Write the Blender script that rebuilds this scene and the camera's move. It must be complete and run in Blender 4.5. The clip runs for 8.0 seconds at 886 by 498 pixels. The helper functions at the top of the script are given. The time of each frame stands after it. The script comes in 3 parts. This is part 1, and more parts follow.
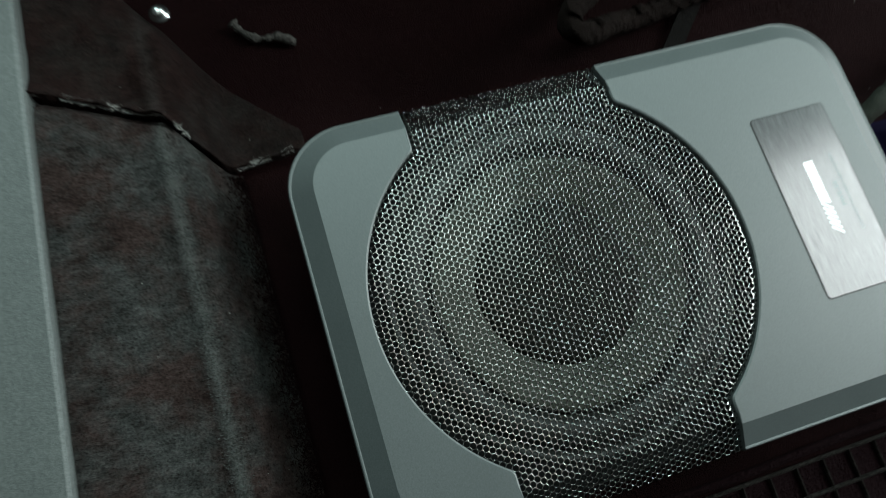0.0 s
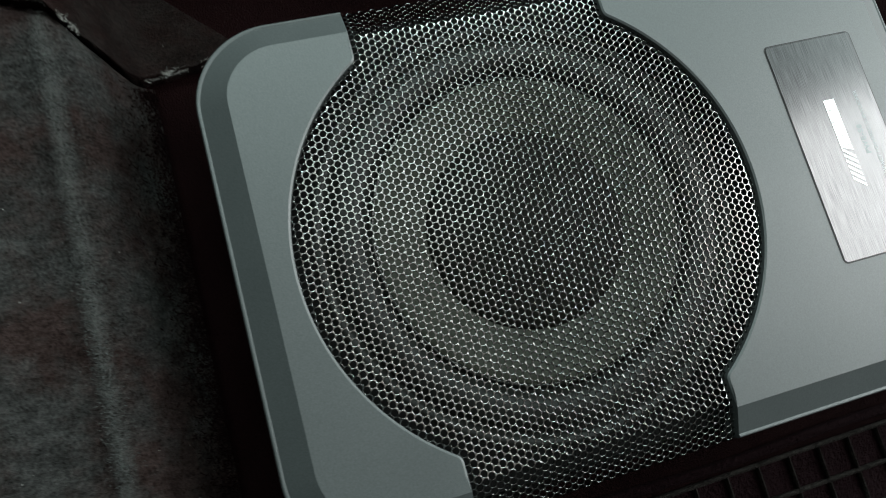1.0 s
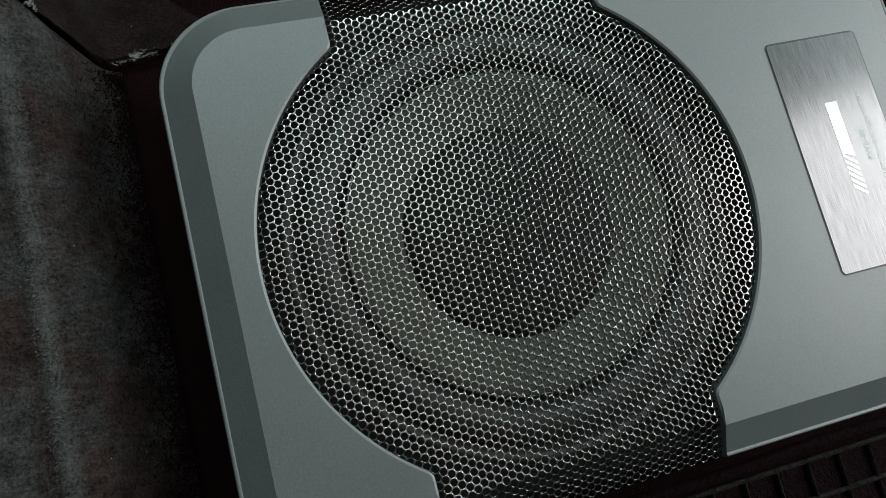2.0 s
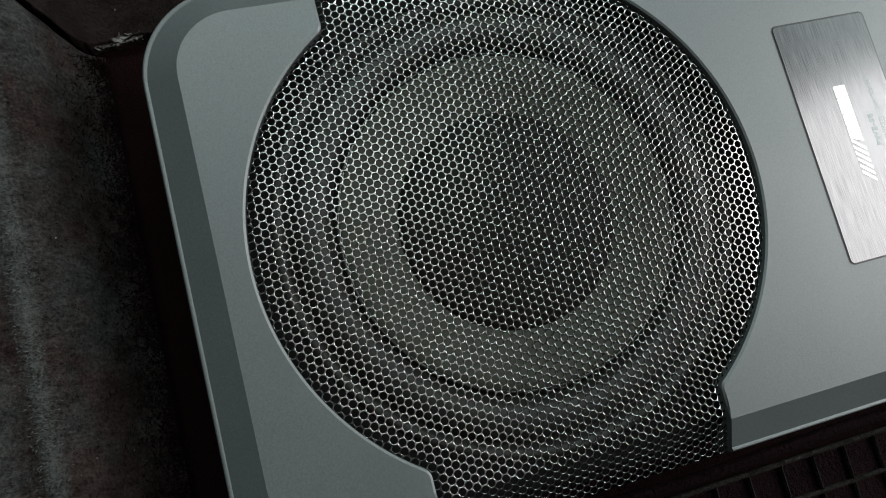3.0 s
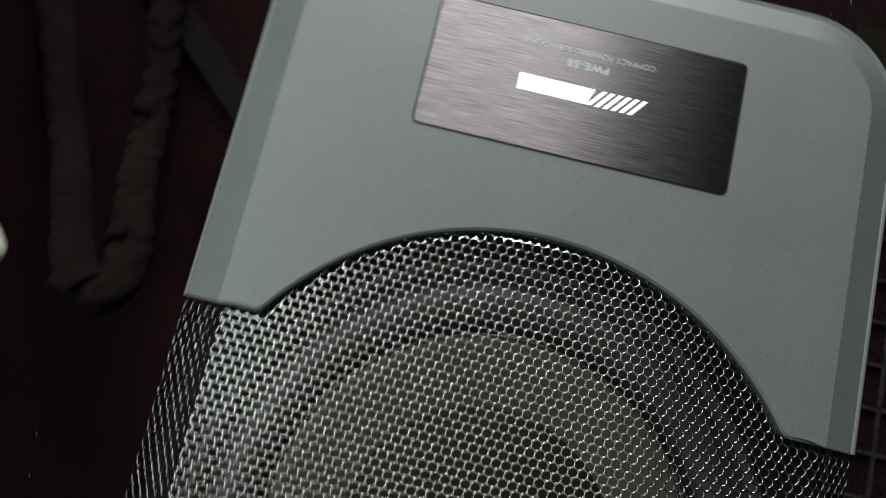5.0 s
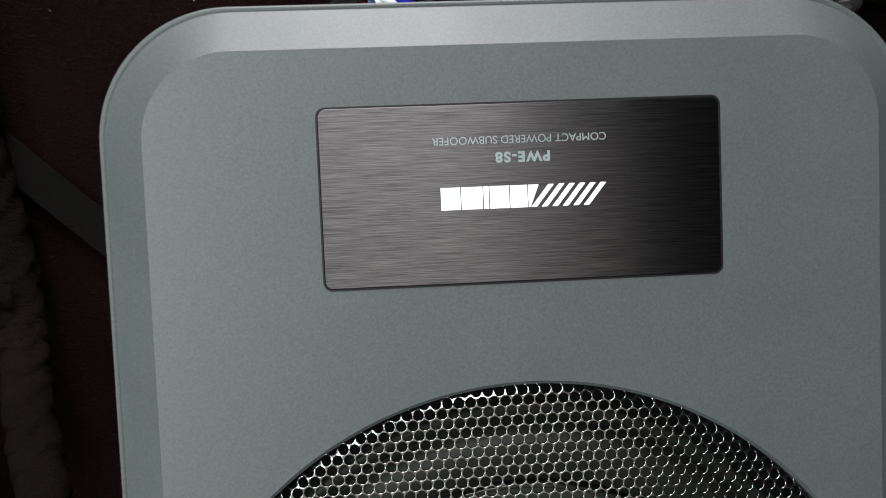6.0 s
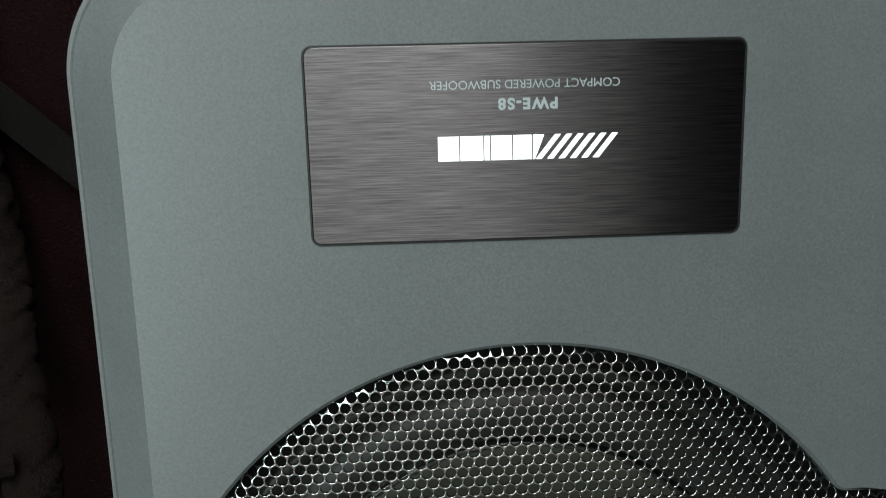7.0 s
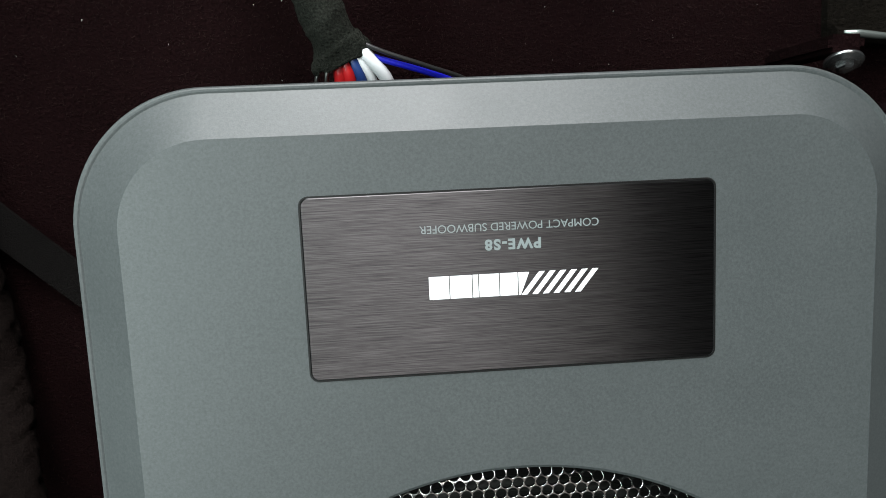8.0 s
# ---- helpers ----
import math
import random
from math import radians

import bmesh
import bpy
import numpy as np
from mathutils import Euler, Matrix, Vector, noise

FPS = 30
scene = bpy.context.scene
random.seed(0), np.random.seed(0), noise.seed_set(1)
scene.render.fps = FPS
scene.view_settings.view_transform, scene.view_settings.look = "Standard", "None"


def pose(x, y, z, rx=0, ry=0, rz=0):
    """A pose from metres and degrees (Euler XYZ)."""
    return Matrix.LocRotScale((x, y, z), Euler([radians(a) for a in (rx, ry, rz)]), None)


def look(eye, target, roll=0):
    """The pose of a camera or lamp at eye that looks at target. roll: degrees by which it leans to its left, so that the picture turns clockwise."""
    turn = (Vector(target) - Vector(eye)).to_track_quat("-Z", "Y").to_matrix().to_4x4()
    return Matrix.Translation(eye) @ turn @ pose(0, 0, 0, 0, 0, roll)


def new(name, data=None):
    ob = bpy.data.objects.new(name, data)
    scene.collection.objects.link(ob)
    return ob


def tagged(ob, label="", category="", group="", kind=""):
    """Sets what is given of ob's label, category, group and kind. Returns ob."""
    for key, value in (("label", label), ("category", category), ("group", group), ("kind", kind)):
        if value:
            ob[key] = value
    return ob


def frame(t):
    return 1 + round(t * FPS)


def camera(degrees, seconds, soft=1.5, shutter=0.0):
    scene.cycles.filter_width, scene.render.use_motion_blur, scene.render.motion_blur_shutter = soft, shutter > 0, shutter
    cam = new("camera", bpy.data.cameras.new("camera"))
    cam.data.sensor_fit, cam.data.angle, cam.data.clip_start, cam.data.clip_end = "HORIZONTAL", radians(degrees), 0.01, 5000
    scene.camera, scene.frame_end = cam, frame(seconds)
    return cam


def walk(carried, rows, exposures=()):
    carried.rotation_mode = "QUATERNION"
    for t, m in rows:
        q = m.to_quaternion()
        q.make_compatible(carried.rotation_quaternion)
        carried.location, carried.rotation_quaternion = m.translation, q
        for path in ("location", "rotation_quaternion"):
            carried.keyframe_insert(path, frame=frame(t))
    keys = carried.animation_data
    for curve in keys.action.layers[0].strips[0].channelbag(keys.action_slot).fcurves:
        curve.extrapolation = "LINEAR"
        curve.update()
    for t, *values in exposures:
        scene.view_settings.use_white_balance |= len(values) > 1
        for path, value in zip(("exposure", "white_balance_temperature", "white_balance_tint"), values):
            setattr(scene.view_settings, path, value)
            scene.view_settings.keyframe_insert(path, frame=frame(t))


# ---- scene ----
cam = camera(64.96, 8.0, soft=0.9, shutter=0.5)
# the hand-held path: seconds, place in metres, turn in degrees
PATH = [
    (0.0, 0.0541, -0.1662, 0.4267, 15.64, -5.84, 72.69),
    (0.2, 0.0468, -0.1620, 0.4063, 13.51, -6.40, 71.94),
    (0.5, 0.0465, -0.1577, 0.3855, 12.09, -7.63, 71.88),
    (0.8, 0.0507, -0.1515, 0.3697, 12.52, -7.96, 73.25),
    (1.0, 0.0532, -0.1446, 0.3595, 12.36, -8.51, 74.37),
    (1.2, 0.0533, -0.1402, 0.3545, 11.94, -8.87, 75.58),
    (1.5, 0.0499, -0.1358, 0.3491, 11.58, -9.18, 75.64),
    (3.0, 0.0451, -0.1316, 0.3353, 10.45, -9.61, 75.30),
    (3.3, 0.0406, -0.1289, 0.3283, 10.08, -9.81, 73.85),
    (3.5, 0.0318, -0.1250, 0.3263, 11.19, -9.21, 70.41),
    (3.7, 0.0213, -0.1125, 0.3314, 14.58, -6.89, 63.51),
    (4.0, 0.0163, -0.0985, 0.3412, 15.34, -3.95, 56.36),
    (4.2, 0.0101, -0.0855, 0.3416, 15.58, -3.05, 49.36),
    (4.5, -0.0114, -0.0540, 0.3265, 14.03, -1.70, 35.89),
    (4.7, -0.0316, -0.0321, 0.3179, 13.25, -2.43, 26.90),
    (4.8, -0.0327, -0.0187, 0.3131, 14.25, -0.98, 21.63),
    (5.0, -0.0331, 0.0139, 0.3034, 9.57, -2.01, 13.33),
    (5.2, -0.0255, 0.0496, 0.2979, 5.79, -0.20, 6.71),
    (6.3, -0.0336, 0.1166, 0.2570, -4.68, -3.79, -2.49),
    (6.5, -0.0331, 0.1176, 0.2552, -6.00, -3.52, -1.67),
    (6.8, -0.0281, 0.1196, 0.2519, -8.47, -2.55, -2.00),
    (7.0, -0.0288, 0.1212, 0.2520, -9.30, -2.51, -1.52),
    (7.2, -0.0297, 0.1314, 0.2544, -9.52, -2.83, -2.04),
    (7.3, -0.0299, 0.1385, 0.2562, -8.64, -3.12, -2.60),
    (7.5, -0.0285, 0.1493, 0.2575, -7.41, -3.21, -2.94),
    (7.7, -0.0285, 0.1514, 0.2565, -7.13, -3.46, -3.02),
    (8.0, -0.0296, 0.1515, 0.2572, -7.23, -3.90, -2.57),
]
walk(cam, [(t, pose(x, y, z, rx, ry, rz)) for t, x, y, z, rx, ry, rz in PATH],
     exposures=[(0.0, -0.03, 6090, -2), (0.5, -0.06, 6290, 2.5), (1.5, -0.11, 6320, 7), (3.0, -0.16, 6400, 10), (3.5, -0.21, 6340, 10),
                (4.0, -0.17, 6330, 13), (4.5, -0.04, 6510, 17.5), (5.0, 0.17, 6600, 15.5), (6.4, 0.18, 6490, 12.5), (7.0, 0.17, 6440, 9.5), (8.0, 0.23, 6460, 12.5)])

# ---------------------------------------------------------------- light
world = bpy.data.worlds.new("night")
scene.world = world
world.use_nodes = True
world.node_tree.nodes["Background"].inputs["Color"].default_value = (0.50, 0.62, 0.62, 1)
world.node_tree.nodes["Background"].inputs["Strength"].default_value = 0.004


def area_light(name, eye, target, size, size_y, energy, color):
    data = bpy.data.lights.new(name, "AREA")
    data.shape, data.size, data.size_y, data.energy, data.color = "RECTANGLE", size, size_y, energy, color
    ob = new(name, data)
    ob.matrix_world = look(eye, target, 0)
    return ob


# cabin_lamp and window_glow: sources unseen, inferred from reflections and bright slopes
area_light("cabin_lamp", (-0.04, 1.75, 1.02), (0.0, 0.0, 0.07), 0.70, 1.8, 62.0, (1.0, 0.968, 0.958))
# added fill with no known source: broad soft light from behind the lamp
area_light("wide_fill", (-0.35, 2.15, 1.15), (0.0, 0.0, 0.07), 2.0, 1.6, 54.0, (0.86, 1.0, 0.985))
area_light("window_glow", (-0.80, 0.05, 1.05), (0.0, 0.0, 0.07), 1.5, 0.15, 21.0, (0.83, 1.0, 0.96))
# added overhead light of unknown origin, where the grille's bright webs mirror it
area_light("grille_web_light", (-0.43, 0.08, 1.38), (0.0, 0.0, 0.0), 0.55, 0.30, 1.05, (0.86, 1.0, 0.96))
# added warm fill from above that lifts the top plate; no lamp known
area_light("overhead_fill", (0.0, -0.20, 1.50), (0.0, 0.0, 0.07), 1.0, 1.0, 2.2, (1.0, 0.94, 0.88))

# ---------------------------------------------------------------- materials


def material(name, base, rough=0.5, metal=0.0, spec=0.5):
    m = bpy.data.materials.new(name)
    m.use_nodes = True
    b = m.node_tree.nodes["Principled BSDF"]
    b.inputs["Base Color"].default_value = (*base, 1)
    b.inputs["Roughness"].default_value = rough
    b.inputs["Metallic"].default_value = metal
    b.inputs["Specular IOR Level"].default_value = spec
    return m, m.node_tree.nodes, m.node_tree.links, b


def node(nodes, kind, **values):
    n = nodes.new(kind)
    for key, value in values.items():
        n.inputs[key].default_value = value
    return n


def coords(nodes, links, scale=(1, 1, 1), kind="Object"):
    tc = nodes.new("ShaderNodeTexCoord")
    mp = nodes.new("ShaderNodeMapping")
    mp.inputs["Scale"].default_value = scale
    links.new(tc.outputs[kind], mp.inputs["Vector"])
    return mp.outputs["Vector"]


def noise_at(nodes, links, vec, scale, detail=3.0, rough=0.6):
    n = node(nodes, "ShaderNodeTexNoise", Scale=scale, Detail=detail, Roughness=rough)
    links.new(vec, n.inputs["Vector"])
    return n.outputs["Fac"]


def ramp(nodes, links, fac, stops):
    r = nodes.new("ShaderNodeValToRGB")
    while len(r.color_ramp.elements) < len(stops):
        r.color_ramp.elements.new(0.5)
    for e, (at, col) in zip(r.color_ramp.elements, stops):
        e.position, e.color = at, (*col, 1)
    links.new(fac, r.inputs["Fac"])
    return r.outputs["Color"]


def spread(nodes, links, fac, low, high):
    r = node(nodes, "ShaderNodeMapRange")
    r.inputs["To Min"].default_value, r.inputs["To Max"].default_value = low, high
    links.new(fac, r.inputs["Value"])
    return r.outputs["Result"]


def bump(nodes, links, b, height, strength, distance, chain=None):
    n = node(nodes, "ShaderNodeBump", Strength=strength, Distance=distance)
    links.new(height, n.inputs["Height"])
    if chain is not None:
        links.new(chain, n.inputs["Normal"])
    links.new(n.outputs["Normal"], b.inputs["Normal"])
    return n.outputs["Normal"]


def plastic_material():
    m, ns, ls, b = material("grained_plastic", (0.045, 0.048, 0.049), 0.5)
    v = coords(ns, ls)
    fine = noise_at(ns, ls, v, 2600, 2)
    wide = noise_at(ns, ls, v, 40, 4)
    mottle = noise_at(ns, ls, v, 1250, 3, 0.75)
    mix = node(ns, "ShaderNodeMath")
    mix.operation = "MULTIPLY"
    ls.new(spread(ns, ls, wide, 0.85, 1.15), mix.inputs[0])
    ls.new(mottle, mix.inputs[1])
    ls.new(ramp(ns, ls, mix.outputs[0], [(0.31, (0.0335, 0.0390, 0.0394)), (0.69, (0.0530, 0.0600, 0.0602))]), b.inputs["Base Color"])
    ls.new(spread(ns, ls, wide, 0.44, 0.56), b.inputs["Roughness"])
    bump(ns, ls, b, fine, 0.22, 0.00012)
    return m


def carpet_material(name, low, high, scale=900):
    m, ns, ls, b = material(name, low, 0.95, 0, 0.03)
    v = coords(ns, ls)
    fine = noise_at(ns, ls, v, scale, 4, 0.7)
    wide = noise_at(ns, ls, v, 18, 4)
    mix = node(ns, "ShaderNodeMath")
    mix.operation = "MULTIPLY"
    ls.new(fine, mix.inputs[0])
    ls.new(spread(ns, ls, wide, 0.5, 1.4), mix.inputs[1])
    ls.new(ramp(ns, ls, mix.outputs[0], [(0.25, low), (0.75, high)]), b.inputs["Base Color"])
    n1 = bump(ns, ls, b, fine, 0.9, 0.004)
    bump(ns, ls, b, wide, 0.4, 0.01, n1)
    return m


def badge_material():
    m, ns, ls, b = material("brushed_black_metal", (0.05, 0.05, 0.052), 0.40, 1.0)
    v = coords(ns, ls, (42, 2600, 42))
    lines = noise_at(ns, ls, v, 1.6, 4, 0.65)
    v2 = coords(ns, ls, (110, 5200, 110))
    hair = noise_at(ns, ls, v2, 1.0, 3, 0.7)
    ls.new(ramp(ns, ls, lines, [(0.30, (0.029, 0.029, 0.030)), (0.70, (0.112, 0.110, 0.111))]), b.inputs["Base Color"])
    ls.new(spread(ns, ls, hair, 0.29, 0.37), b.inputs["Roughness"])
    b.inputs["Coat Weight"].default_value, b.inputs["Coat Roughness"].default_value = 0.30, 0.14
    b.inputs["Anisotropic"].default_value = 0.96
    b.inputs["Anisotropic Rotation"].default_value = 0.25
    tang = ns.new("ShaderNodeTangent")
    tang.direction_type, tang.uv_map = "UV_MAP", "UVMap"
    ls.new(tang.outputs["Tangent"], b.inputs["Tangent"])
    bump(ns, ls, b, lines, 0.05, 0.0003)
    return m


def sill_material():
    """Grained sill plastic, scuffed in soft patches."""
    m, ns, ls, b = material("sill_plastic", (0.045, 0.05, 0.048), 0.55)
    v = coords(ns, ls)
    grain = noise_at(ns, ls, v, 520, 4, 0.8)
    scuff = noise_at(ns, ls, coords(ns, ls, (14, 60, 60)), 1.0, 5, 0.7)
    mix = node(ns, "ShaderNodeMath")
    mix.operation = "MULTIPLY"
    ls.new(grain, mix.inputs[0])
    ls.new(spread(ns, ls, scuff, 0.6, 1.4), mix.inputs[1])
    ls.new(ramp(ns, ls, mix.outputs[0], [(0.30, (0.026, 0.030, 0.0295)), (0.70, (0.062, 0.068, 0.065))]), b.inputs["Base Color"])
    ls.new(spread(ns, ls, scuff, 0.42, 0.68), b.inputs["Roughness"])
    bump(ns, ls, b, grain, 0.6, 0.0006)
    return m


def felt_material(name, grey_top, brown_top, band_top):
    """Grey felt with brown blotches, brushed streaks and a paler band along its fold."""
    m, ns, ls, b = material(name, (0.02, 0.02, 0.02), 0.95, 0, 0.03)
    v = coords(ns, ls)
    fine = noise_at(ns, ls, v, 800, 4, 0.75)
    streak = noise_at(ns, ls, coords(ns, ls, (330, 110, 110)), 1.0, 4, 0.7)
    blotch = noise_at(ns, ls, v, 26, 5, 0.7)
    nap = noise_at(ns, ls, v, 70, 4, 0.65)
    rub = node(ns, "ShaderNodeMath")
    rub.operation = "MULTIPLY"
    ls.new(spread(ns, ls, streak, 0.45, 1.55), rub.inputs[0])
    ls.new(spread(ns, ls, nap, 0.45, 1.55), rub.inputs[1])
    tone = node(ns, "ShaderNodeMath")
    tone.operation = "MULTIPLY"
    ls.new(fine, tone.inputs[0])
    ls.new(rub.outputs[0], tone.inputs[1])
    grey = ramp(ns, ls, tone.outputs[0], [(0.24, (0.0034, 0.0026, 0.0026)), (0.76, grey_top)])
    brown = ramp(ns, ls, tone.outputs[0], [(0.24, (0.0036, 0.0015, 0.0014)), (0.76, brown_top)])
    mix = ns.new("ShaderNodeMix")
    mix.data_type = "RGBA"
    ls.new(ramp(ns, ls, blotch, [(0.40, (0, 0, 0)), (0.60, (0.9, 0.9, 0.9))]), mix.inputs["Factor"])
    ls.new(grey, mix.inputs["A"])
    ls.new(brown, mix.inputs["B"])
    split = ns.new("ShaderNodeSeparateXYZ")
    ls.new(coords(ns, ls), split.inputs[0])
    off = node(ns, "ShaderNodeMath")
    off.operation = "ADD"
    off.inputs[1].default_value = 0.2315
    ls.new(split.outputs["Y"], off.inputs[0])
    size = node(ns, "ShaderNodeMath")
    size.operation = "ABSOLUTE"
    ls.new(off.outputs[0], size.inputs[0])
    band = node(ns, "ShaderNodeMapRange")
    band.inputs["From Max"].default_value, band.inputs["To Min"].default_value, band.inputs["To Max"].default_value = 0.0055, 1.0, 0.0
    ls.new(size.outputs[0], band.inputs["Value"])
    # strength of the paler band, broken up by the felt's tone
    worn = node(ns, "ShaderNodeMath")
    worn.operation = "MULTIPLY"
    ls.new(band.outputs["Result"], worn.inputs[0])
    ls.new(ramp(ns, ls, tone.outputs[0], [(0.30, (0.1 * band_top,) * 3), (0.62, (0.9 * band_top,) * 3)]), worn.inputs[1])
    mix2 = ns.new("ShaderNodeMix")
    mix2.data_type = "RGBA"
    ls.new(worn.outputs[0], mix2.inputs["Factor"])
    ls.new(mix.outputs["Result"], mix2.inputs["A"])
    mix2.inputs["B"].default_value = (0.082, 0.085, 0.081, 1)
    ls.new(mix2.outputs["Result"], b.inputs["Base Color"])
    n1 = bump(ns, ls, b, fine, 0.9, 0.004)
    bump(ns, ls, b, streak, 0.5, 0.006, n1)
    return m


PLASTIC = plastic_material()
GRILLE = material("black_enamelled_steel", (0.235, 0.240, 0.230), 0.145, 1.0, 0.5)[0]
BADGE = badge_material()
WHITE_INK = material("white_print", (0.85, 0.86, 0.86), 0.4)[0]
GREY_INK = material("grey_print", (0.16, 0.19, 0.19), 0.5)[0]
PAPER = material("cone_pulp", (0.0225, 0.0245, 0.0165), 0.62, 0, 0.30)[0]
FIBRE = carpet_material("carpet_fibre", (0.003, 0.0012, 0.0012), (0.048, 0.0270, 0.0245), 2200)
GLUE = material("clear_glue", (0.012, 0.013, 0.011), 0.16, 0, 0.6)[0]
CAP = material("dark_pulp_cap", (0.0056, 0.0054, 0.0038), 0.65, 0, 0.13)[0]
RUBBER = material("surround_rubber", (0.0082, 0.0088, 0.0076), 0.5, 0, 0.30)[0]
CAST = material("dark_basket", (0.0022, 0.0020, 0.0020), 0.7, 0, 0.10)[0]
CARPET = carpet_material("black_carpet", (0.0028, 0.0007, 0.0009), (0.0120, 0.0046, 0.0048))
FELT = felt_material("grey_felt", (0.064, 0.0650, 0.0620), (0.048, 0.0310, 0.0282), 1.0)
BROWN_FELT = felt_material("brown_felt", (0.023, 0.0185, 0.0170), (0.019, 0.0105, 0.0097), 0.15)
SILL = sill_material()
MAT_RUBBER = carpet_material("mat_rubber", (0.0030, 0.0010, 0.0014), (0.0100, 0.0050, 0.0058), 400)
# the mat's rubber again, paler so that the raised ribs look lit
LIT_RIB_RUBBER = carpet_material("lit_rib_rubber", (0.005, 0.0045, 0.004), (0.034, 0.032, 0.029), 500)
CABIN = material("dark_cabin_lining", (0.02, 0.02, 0.02), 0.9)[0]
TAPE = carpet_material("cloth_tape", (0.0010, 0.0006, 0.0005), (0.0155, 0.0108, 0.0095), 1600)
LEAD_TAPE = carpet_material("lead_tape", (0.005, 0.0055, 0.0045), (0.052, 0.056, 0.046), 1500)
WEBBING = carpet_material("belt_webbing", (0.003, 0.0026, 0.0025), (0.012, 0.0108, 0.0102), 1800)
STEEL = material("bright_steel", (0.55, 0.57, 0.57), 0.25, 1.0)[0]
RAIL = carpet_material("dusty_black_rail", (0.0030, 0.0024, 0.0018), (0.0110, 0.0092, 0.0070), 700)
ZINC = material("worn_zinc", (0.30, 0.34, 0.32), 0.42, 1.0)[0]
PALE = material("pale_plastic", (0.27, 0.29, 0.24), 0.45)[0]
GREY_SCRAP = carpet_material("dirty_plastic", (0.006, 0.0055, 0.005), (0.085, 0.080, 0.074), 420)
GAP_BLACK = material("gap_black", (0.003, 0.003, 0.003), 0.5, 0, 0.3)[0]
NAVY_CLOTH = carpet_material("navy_cloth", (0.0022, 0.0015, 0.0068), (0.0105, 0.0082, 0.0330), 1400)
PALE_PILE = material("pale_pile", (0.050, 0.052, 0.050), 0.95, 0, 0.05)[0]
FRAY = material("frayed_thread", (0.17, 0.165, 0.155), 0.9)[0]
FLUFF = material("pale_fluff", (0.30, 0.30, 0.28), 0.9)[0]
RED_WIRE = material("red_insulation", (0.42, 0.010, 0.012), 0.35)[0]
BLUE_WIRE = material("blue_insulation", (0.006, 0.008, 0.36), 0.35)[0]
NAVY_WIRE = material("navy_insulation", (0.012, 0.035, 0.14), 0.35)[0]
WHITE_WIRE = material("white_insulation", (0.58, 0.59, 0.60), 0.35)[0]
BARE_WIRE = material("tinned_wire", (0.22, 0.22, 0.21), 0.35, 1.0)[0]
BLACK_WIRE = material("black_insulation", (0.012, 0.012, 0.012), 0.3)[0]

# ---------------------------------------------------------------- mesh helpers


def part(name, bm, mat, parent=None, label="", smooth=False):
    mesh = bpy.data.meshes.new(name)
    bm.to_mesh(mesh)
    bm.free()
    mesh.materials.append(mat)
    if smooth:
        mesh.shade_smooth()
        if smooth is not True:
            mesh.set_sharp_from_angle(angle=radians(smooth))
    ob = new(name, mesh)
    if parent is not None:
        ob.parent = parent
    if label:
        tagged(ob, label)
    return ob


def rings_mesh(bm, loops, closed=True):
    """Quads between successive loops of equal length."""
    rows = [[bm.verts.new(p) for p in loop] for loop in loops]
    n = len(rows[0])
    for a, b in zip(rows, rows[1:]):
        for i in range(n if closed else n - 1):
            j = (i + 1) % n
            bm.faces.new((a[i], a[j], b[j], b[i]))
    return rows


def rounded_rect(w, l, r, seg=10, cy=0.0):
    """Corner points, counter-clockwise from the lower right, of a rectangle of half sizes w and l."""
    pts = []
    for cx, cyy, a0 in ((w - r, -l + r, -90), (w - r, l - r, 0), (-w + r, l - r, 90), (-w + r, -l + r, 180)):
        for i in range(seg + 1):
            a = radians(a0 + 90 * i / seg)
            pts.append((cx + r * math.cos(a), cyy + cy + r * math.sin(a)))
    return pts


def lathe(profile, cx, cy, seg=96):
    """A surface of revolution: profile of (radius, height)."""
    return [[(cx + r * math.cos(2 * math.pi * i / seg), cy + r * math.sin(2 * math.pi * i / seg), z) for i in range(seg)]
            for r, z in profile]


def tube(bm, points, radius, seg=8, squash=1.0):
    pts = [Vector(p) for p in points]
    loops = []
    for i, p in enumerate(pts):
        d = (pts[min(i + 1, len(pts) - 1)] - pts[max(i - 1, 0)]).normalized()
        side = d.cross(Vector((0, 0, 1)))
        side = side.normalized() if side.length > 1e-4 else Vector((1, 0, 0))
        up = side.cross(d)
        r = radius(i / (len(pts) - 1)) if callable(radius) else radius
        loops.append([p + side * r * math.cos(2 * math.pi * k / seg) + up * r * squash * math.sin(2 * math.pi * k / seg)
                      for k in range(seg)])
    rows = rings_mesh(bm, loops)
    bm.faces.new(rows[0][::-1])
    bm.faces.new(rows[-1])


def curve_points(ctrl, n):
    """A smooth line of n points through the given ones."""
    c = [Vector(p) for p in ctrl]
    c = [2 * c[0] - c[1], *c, 2 * c[-1] - c[-2]]
    out = []
    for k in range(n):
        u = k / (n - 1) * (len(c) - 3)
        i = min(int(u), len(c) - 4)
        u -= i
        p0, p1, p2, p3 = c[i:i + 4]
        out.append(0.5 * ((2 * p1) + (p2 - p0) * u + (2 * p0 - 5 * p1 + 4 * p2 - p3) * u * u + (3 * p1 - p0 - 3 * p2 + p3) * u ** 3))
    return out


# ---------------------------------------------------------------- the car floor


def smooth_step(a, b, x):
    u = min(max((x - a) / (b - a), 0), 1)
    return u * u * (3 - 2 * u)


